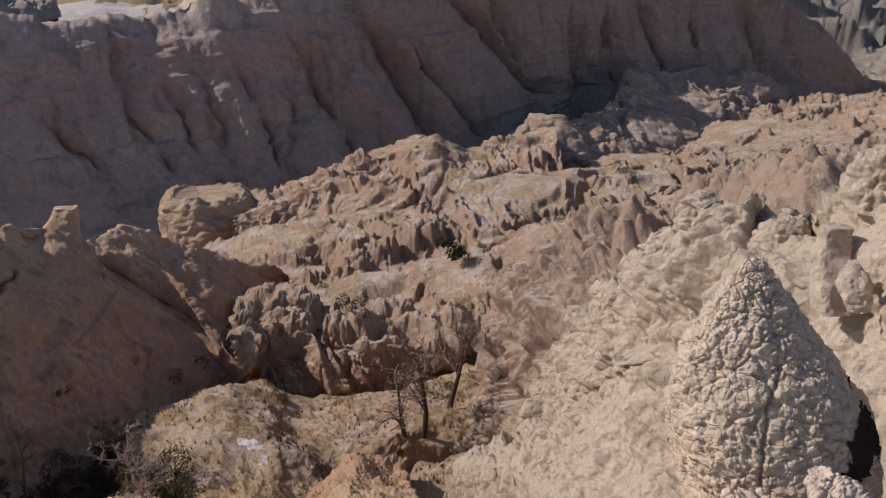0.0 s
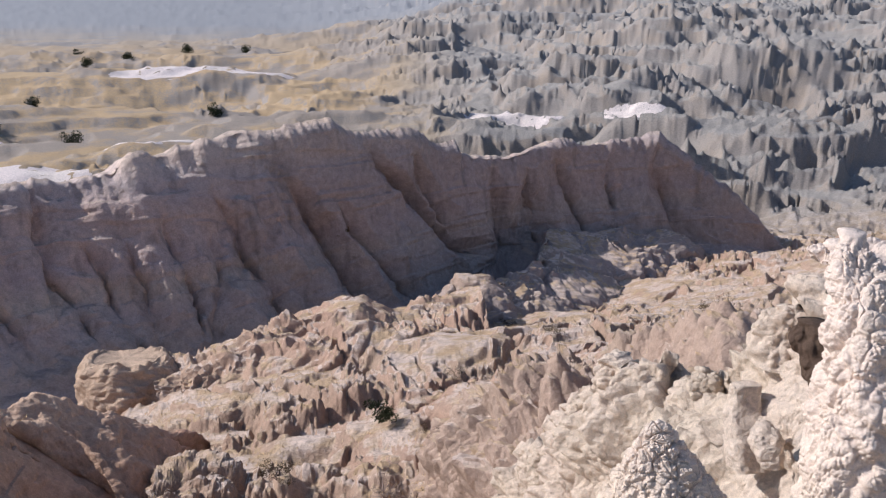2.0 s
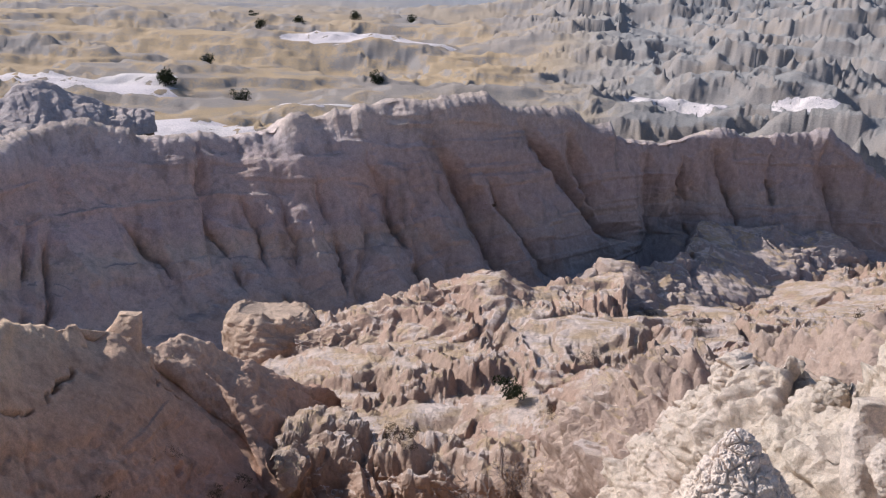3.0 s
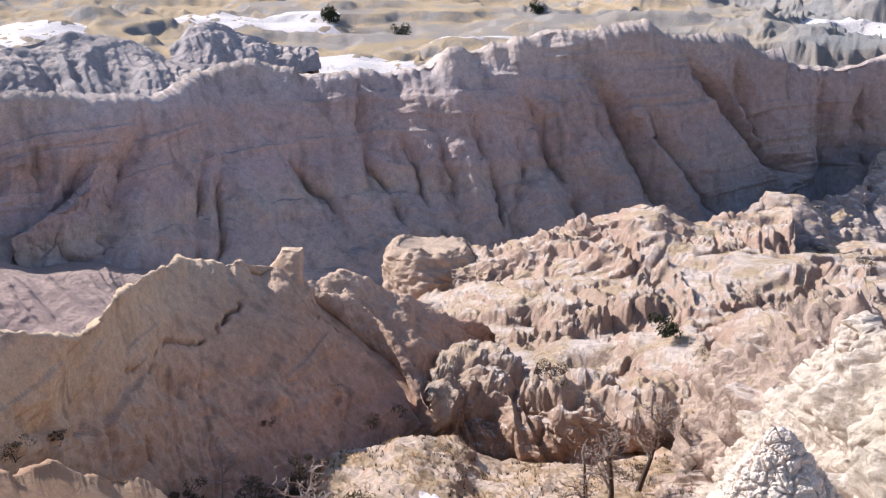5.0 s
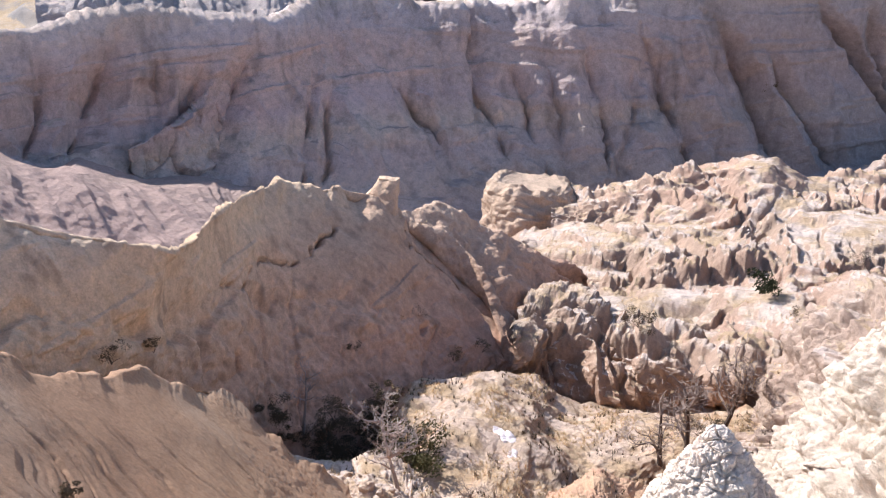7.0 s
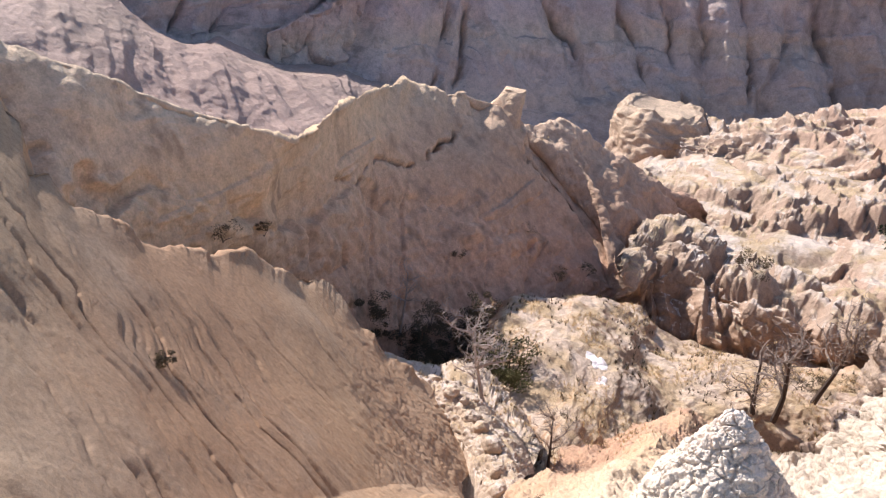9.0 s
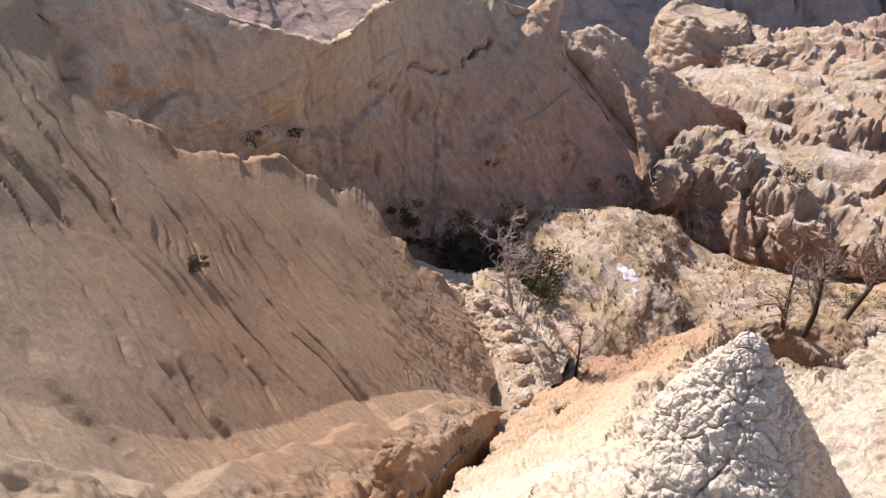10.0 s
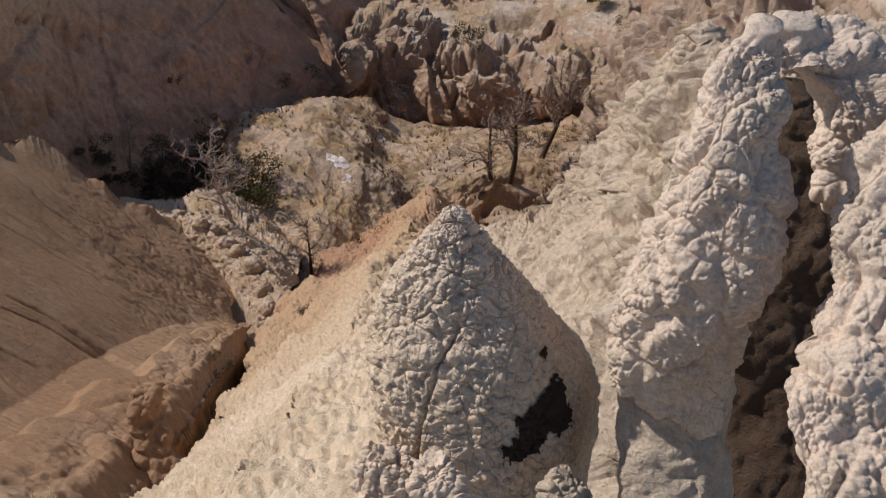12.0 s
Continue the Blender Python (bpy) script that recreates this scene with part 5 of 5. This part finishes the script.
leafy("dark_shrub", (0.31, 25.58, 20.81), 0.9, 0.6, 12, m_dark, "small dark green shrub on the clay slope", "shrub", 900, 0.038, 6)
for k, place in enumerate(((-6.88, 11.84, 23.44), (-5.9, 11.98, 23.58), (-5.14, 12.36, 23.9))):
    leafy("dark_shrub", place, 0.7 - 0.07 * k, 0.4, 40 + k, m_scrub, "dark shrub in the shade below the clay wall", "shrub", 1800, 0.014, 4, "shrubs below the wall")
for k, place in enumerate(((-6.75, 12.25, 22.7), (-6.45, 12.75, 22.6), (-6.1, 13.3, 22.5), (-5.75, 13.75, 22.5), (-5.9, 12.7, 22.4), (-6.2, 12.2, 22.5), (-5.45, 13.0, 22.5), (-7.0, 11.9, 23.0))):
    leafy("dark_shrub", place, 0.85 - 0.05 * (k % 4), 0.3, 140 + k, m_scrub, "low dark brush in the shade below the clay wall", "shrub", 1500, 0.018, 4, "shrubs below the wall")
leafy("dark_shrub", (-4.2, 4.63, 28.17), 0.24, 0.13, 13, m_scrub, "tiny grey-brown shrub on the orange slope", "shrub", 420, 0.013)
tuft("grass_tuft", (-1.15, 2.21, 29.45), 0.42, 0.32, 14, m_straw, "yellow dry bunch grass at the slope's foot", 4200)

# ---------------------------------------------------------------- small things that lie on the surfaces
bpy.context.view_layer.update()
DEPS = bpy.context.evaluated_depsgraph_get()


def drop(x, y, top=60.0):
    """Where a stone let fall at x, y comes to rest, and the slope there."""
    hit, place, normal, _, _, _ = scene.ray_cast(DEPS, (x, y, top), (0, 0, -1))
    return (place, normal) if hit else (Vector((x, y, height1(x, y))), Vector((0, 0, 1)))


stones = random.Random(31)
for k in range(26):
    f = stones.uniform(0.1, 0.95)
    sx, sy = -5.0 + 2.9 * f + stones.uniform(-0.25, 0.25), 9.5 - 2.0 * f * f + stones.uniform(-0.5, 0.4)
    hit, p, _, _, under, _ = scene.ray_cast(DEPS, (sx, sy, 60), (0, 0, -1))
    r = stones.uniform(0.05, 0.13)
    if not hit or under is not bank:
        continue
    rows = [(sx, sy, p.z + 0.8 * r, 0.3 * r, 0.3 * r), (sx, sy, p.z + 0.5 * r, 0.8 * r, 0.7 * r), (sx, sy, p.z, r, 0.85 * r), (sx, sy, p.z - 0.5 * r, 0.9 * r, 0.8 * r)]
    rock("stone", rows, stones.uniform(0, 90), m_bank, lambda q, v: 0.035 * fbm(*(q * 7).T, 4, 0.6), 24, 18, square=0.7, parent=bank)


def patch(name, x, y, rx, ry, seed, mat, label, category, lift=0.03, turn=0.0):
    """A thin ragged crust that follows the ground."""
    rnd = random.Random(seed)
    ph = [rnd.uniform(0, 6.28) for _ in range(6)]
    verts, faces = [], []
    na, nr = 60, 8
    for a in range(na):
        q = 2 * math.pi * a / na
        edge = 1 + sum(0.2 / (k * 0.6 + 0.6) * math.sin((k + 2) * q + ph[k]) for k in range(6))
        for r in range(nr):
            f = (r + 0.02) / (nr - 1) * edge
            u, w = math.cos(q) * f * rx, math.sin(q) * f * ry
            px, py = x + u * math.cos(turn) - w * math.sin(turn), y + u * math.sin(turn) + w * math.cos(turn)
            p = drop(px, py)[0]
            verts.append((px, py, p.z + lift * (1 - 1.6 * (r == nr - 1))))
    f = quads(na, nr, True)
    return put(name, np.array(verts), f[:, ::-1], mat, None, label, category)


m_white = clay("white alkali crust", ((0.66, 0.62, 0.56), (0.76, 0.72, 0.67)), 5, 30, 0.4, 0.5, (0.60, 0.54, 0.46), 0.4, None, (0, 1), 0.4)
for k, (x, y, rx, ry, q) in enumerate(((-3.08, 12.66, 0.13, 0.3, 0.5), (-2.8, 12.2, 0.07, 0.12, 0.9))):
    patch("white_patch", x, y, rx, ry, 7 + k, m_white, "small white alkali patch on the gully floor", "white patch", 0.008, q)
for k, (x, y, rx, ry) in enumerate(((-46, 119, 17, 9), (-74, 160, 14, 7), (-43, 238, 18, 6), (-33, 143.6, 6, 2.5), (-108, 132, 22, 9), (25, 158, 7, 3), (43, 158, 8, 2.5))):
    patch("white_flat", x, y, rx, ry, 20 + k, m_white, "flat white alkali wash on the plain", "white flat", 0.12)

for k, (x, y, z, w) in enumerate(((-7.73, 9.03, 26.18, 0.4), (-6.37, 16.63, 23.21, 0.45), (-6.6, 15.83, 23.38, 0.3), (-6.84, 14.48, 23.47, 0.35), (-5.33, 16.09, 22.78, 0.35), (-6.54, 14.34, 22.92, 0.3), (-7.75, 9.93, 25.85, 0.25), (-4.95, 16.78, 22.68, 0.35))):
    leafy("wall_shrub", (x + 0.05, y - 0.05, z - 0.1), w, w * 0.7, 60 + k, m_scrub, "small dark dry shrub clinging to the clay wall", "shrub", 800, 0.009, 3, "shrubs on the wall")
for k, (x, y, z, w) in enumerate(((-17.23, 45.81, 17.87, 1.1), (-6.52, 54.92, 22.66, 0.9), (-19.6, 42.67, 16.51, 0.7), (-21.24, 40.85, 17.18, 0.6), (-18.83, 41.32, 16.16, 0.7), (-19.31, 48.11, 20.58, 0.5), (-1.56, 53.85, 19.08, 0.8), (-15.76, 47.26, 16.93, 0.8), (-7.98, 48.23, 15.77, 0.9), (26.47, 67.67, 16.77, 1.6))):
    leafy("ridge_shrub", (x + 0.1, y - 0.15, z - 0.15), w, w * 0.7, 80 + k, m_scrub, "dark shrub on the shaded ridge face", "shrub", 320, w * 0.05, 3, "shrubs on the ridge")
for k, (x, y, w) in enumerate(((-1.97, 18.92, 0.9), (1.2, 16.2, 0.5), (14.5, 37.6, 1.6), (6.9, 45, 0.9), (3.0, 30.5, 0.7), (6.8, 33.1, 0.8), (-5.3, 11.4, 0.5), (-6.2, 12.6, 0.7), (-5.7, 13.4, 0.6), (-2.0, 5.4, 0.35), (-1.6, 7.0, 0.3), (0.6, 16.0, 0.5), (-0.1, 15.6, 0.7), (-0.5, 15.9, 0.5))):
    p = drop(x, y)[0]
    leafy("dry_shrub", (x, y, p.z - 0.05), w, w * 0.6, 100 + k, m_scrub, "low dry brown shrub among the clay", "shrub", 900, w * 0.02, 4, "dry shrubs in the badlands")


def scatter(name, count, box, seed, make, label, category, level=0.72, clump=0.0):
    """Many small things in one mesh, on the level parts of a stretch of ground."""
    rnd = random.Random(seed)
    verts, faces = [], []
    tries = 0
    while count > 0 and tries < 40000:
        tries += 1
        x, y = rnd.uniform(box[0], box[1]), rnd.uniform(box[2], box[3])
        if clump and noise.noise((x / clump, y / clump, seed * 1.7)) < 0.05:
            continue
        p, n = drop(x, y)
        if n.z < level:
            continue
        count -= 1
        make(rnd, p, n, verts, faces)
    me = bpy.data.meshes.new(name)
    me.from_pydata(verts, [], faces)
    return me


def grass_blades(tall):
    def make(rnd, p, n, verts, faces):
        for _ in range(9):
            q, lean = rnd.uniform(0, 6.28), rnd.uniform(0.2, 1.0)
            h = tall * rnd.uniform(0.5, 1.2)
            d = Vector((math.cos(q), math.sin(q), 0))
            s = Vector((-d.y, d.x, 0)) * h * 0.07
            a = p + d * h * 0.15 * rnd.random()
            k = len(verts)
            verts.extend([tuple(a + s - Vector((0, 0, 0.02))), tuple(a - s - Vector((0, 0, 0.02))), tuple(a + d * h * lean * 0.6 + Vector((0, 0, h)))])
            faces.append((k, k + 1, k + 2))
    return make


def stuff(name, me, mat, label, category):
    me.materials.append(mat)
    return tagged(new(name, me), label, category, "", "stuff")


stuff("dry_grass", scatter("dry_grass", 3200, (-5.5, 1.2, 9.5, 17), 3, grass_blades(0.06), "", "", 0.6, 0.8), m_straw, "short dry grass on the gully floor", "grass")
stuff("brown_tufts", scatter("brown_tufts", 700, (-5.5, 1.0, 9.5, 17), 8, grass_blades(0.085), "", "", 0.6, 0.6), m_scrub, "brown withered tufts on the gully floor", "grass")
stuff("dry_grass", scatter("dry_grass", 1800, (-8, 16, 18, 50), 4, grass_blades(0.085), "", "", 0.8, 3.0), m_straw, "dry grass on the level clay benches", "grass")
# junipers on the plain
for k, (bx, by, bw) in enumerate(((-61.8, 161.9, 4.2), (-62.1, 183.1, 2.9), (-47.5, 157.1, 3.0), (-27.7, 178.0, 3.0), (-67.2, 239.4, 3.2), (-72, 300, 4), (-56, 310, 4), (-95, 330, 5), (-40, 330, 4), (20, 340, 4))):
    leafy("juniper", (bx, by, height1(bx, by)), bw, bw * 0.8, 30 + k, m_dark, "round dark juniper on the dry grass plain", "juniper", 700, bw * 0.05, 3, "junipers on the plain", True)
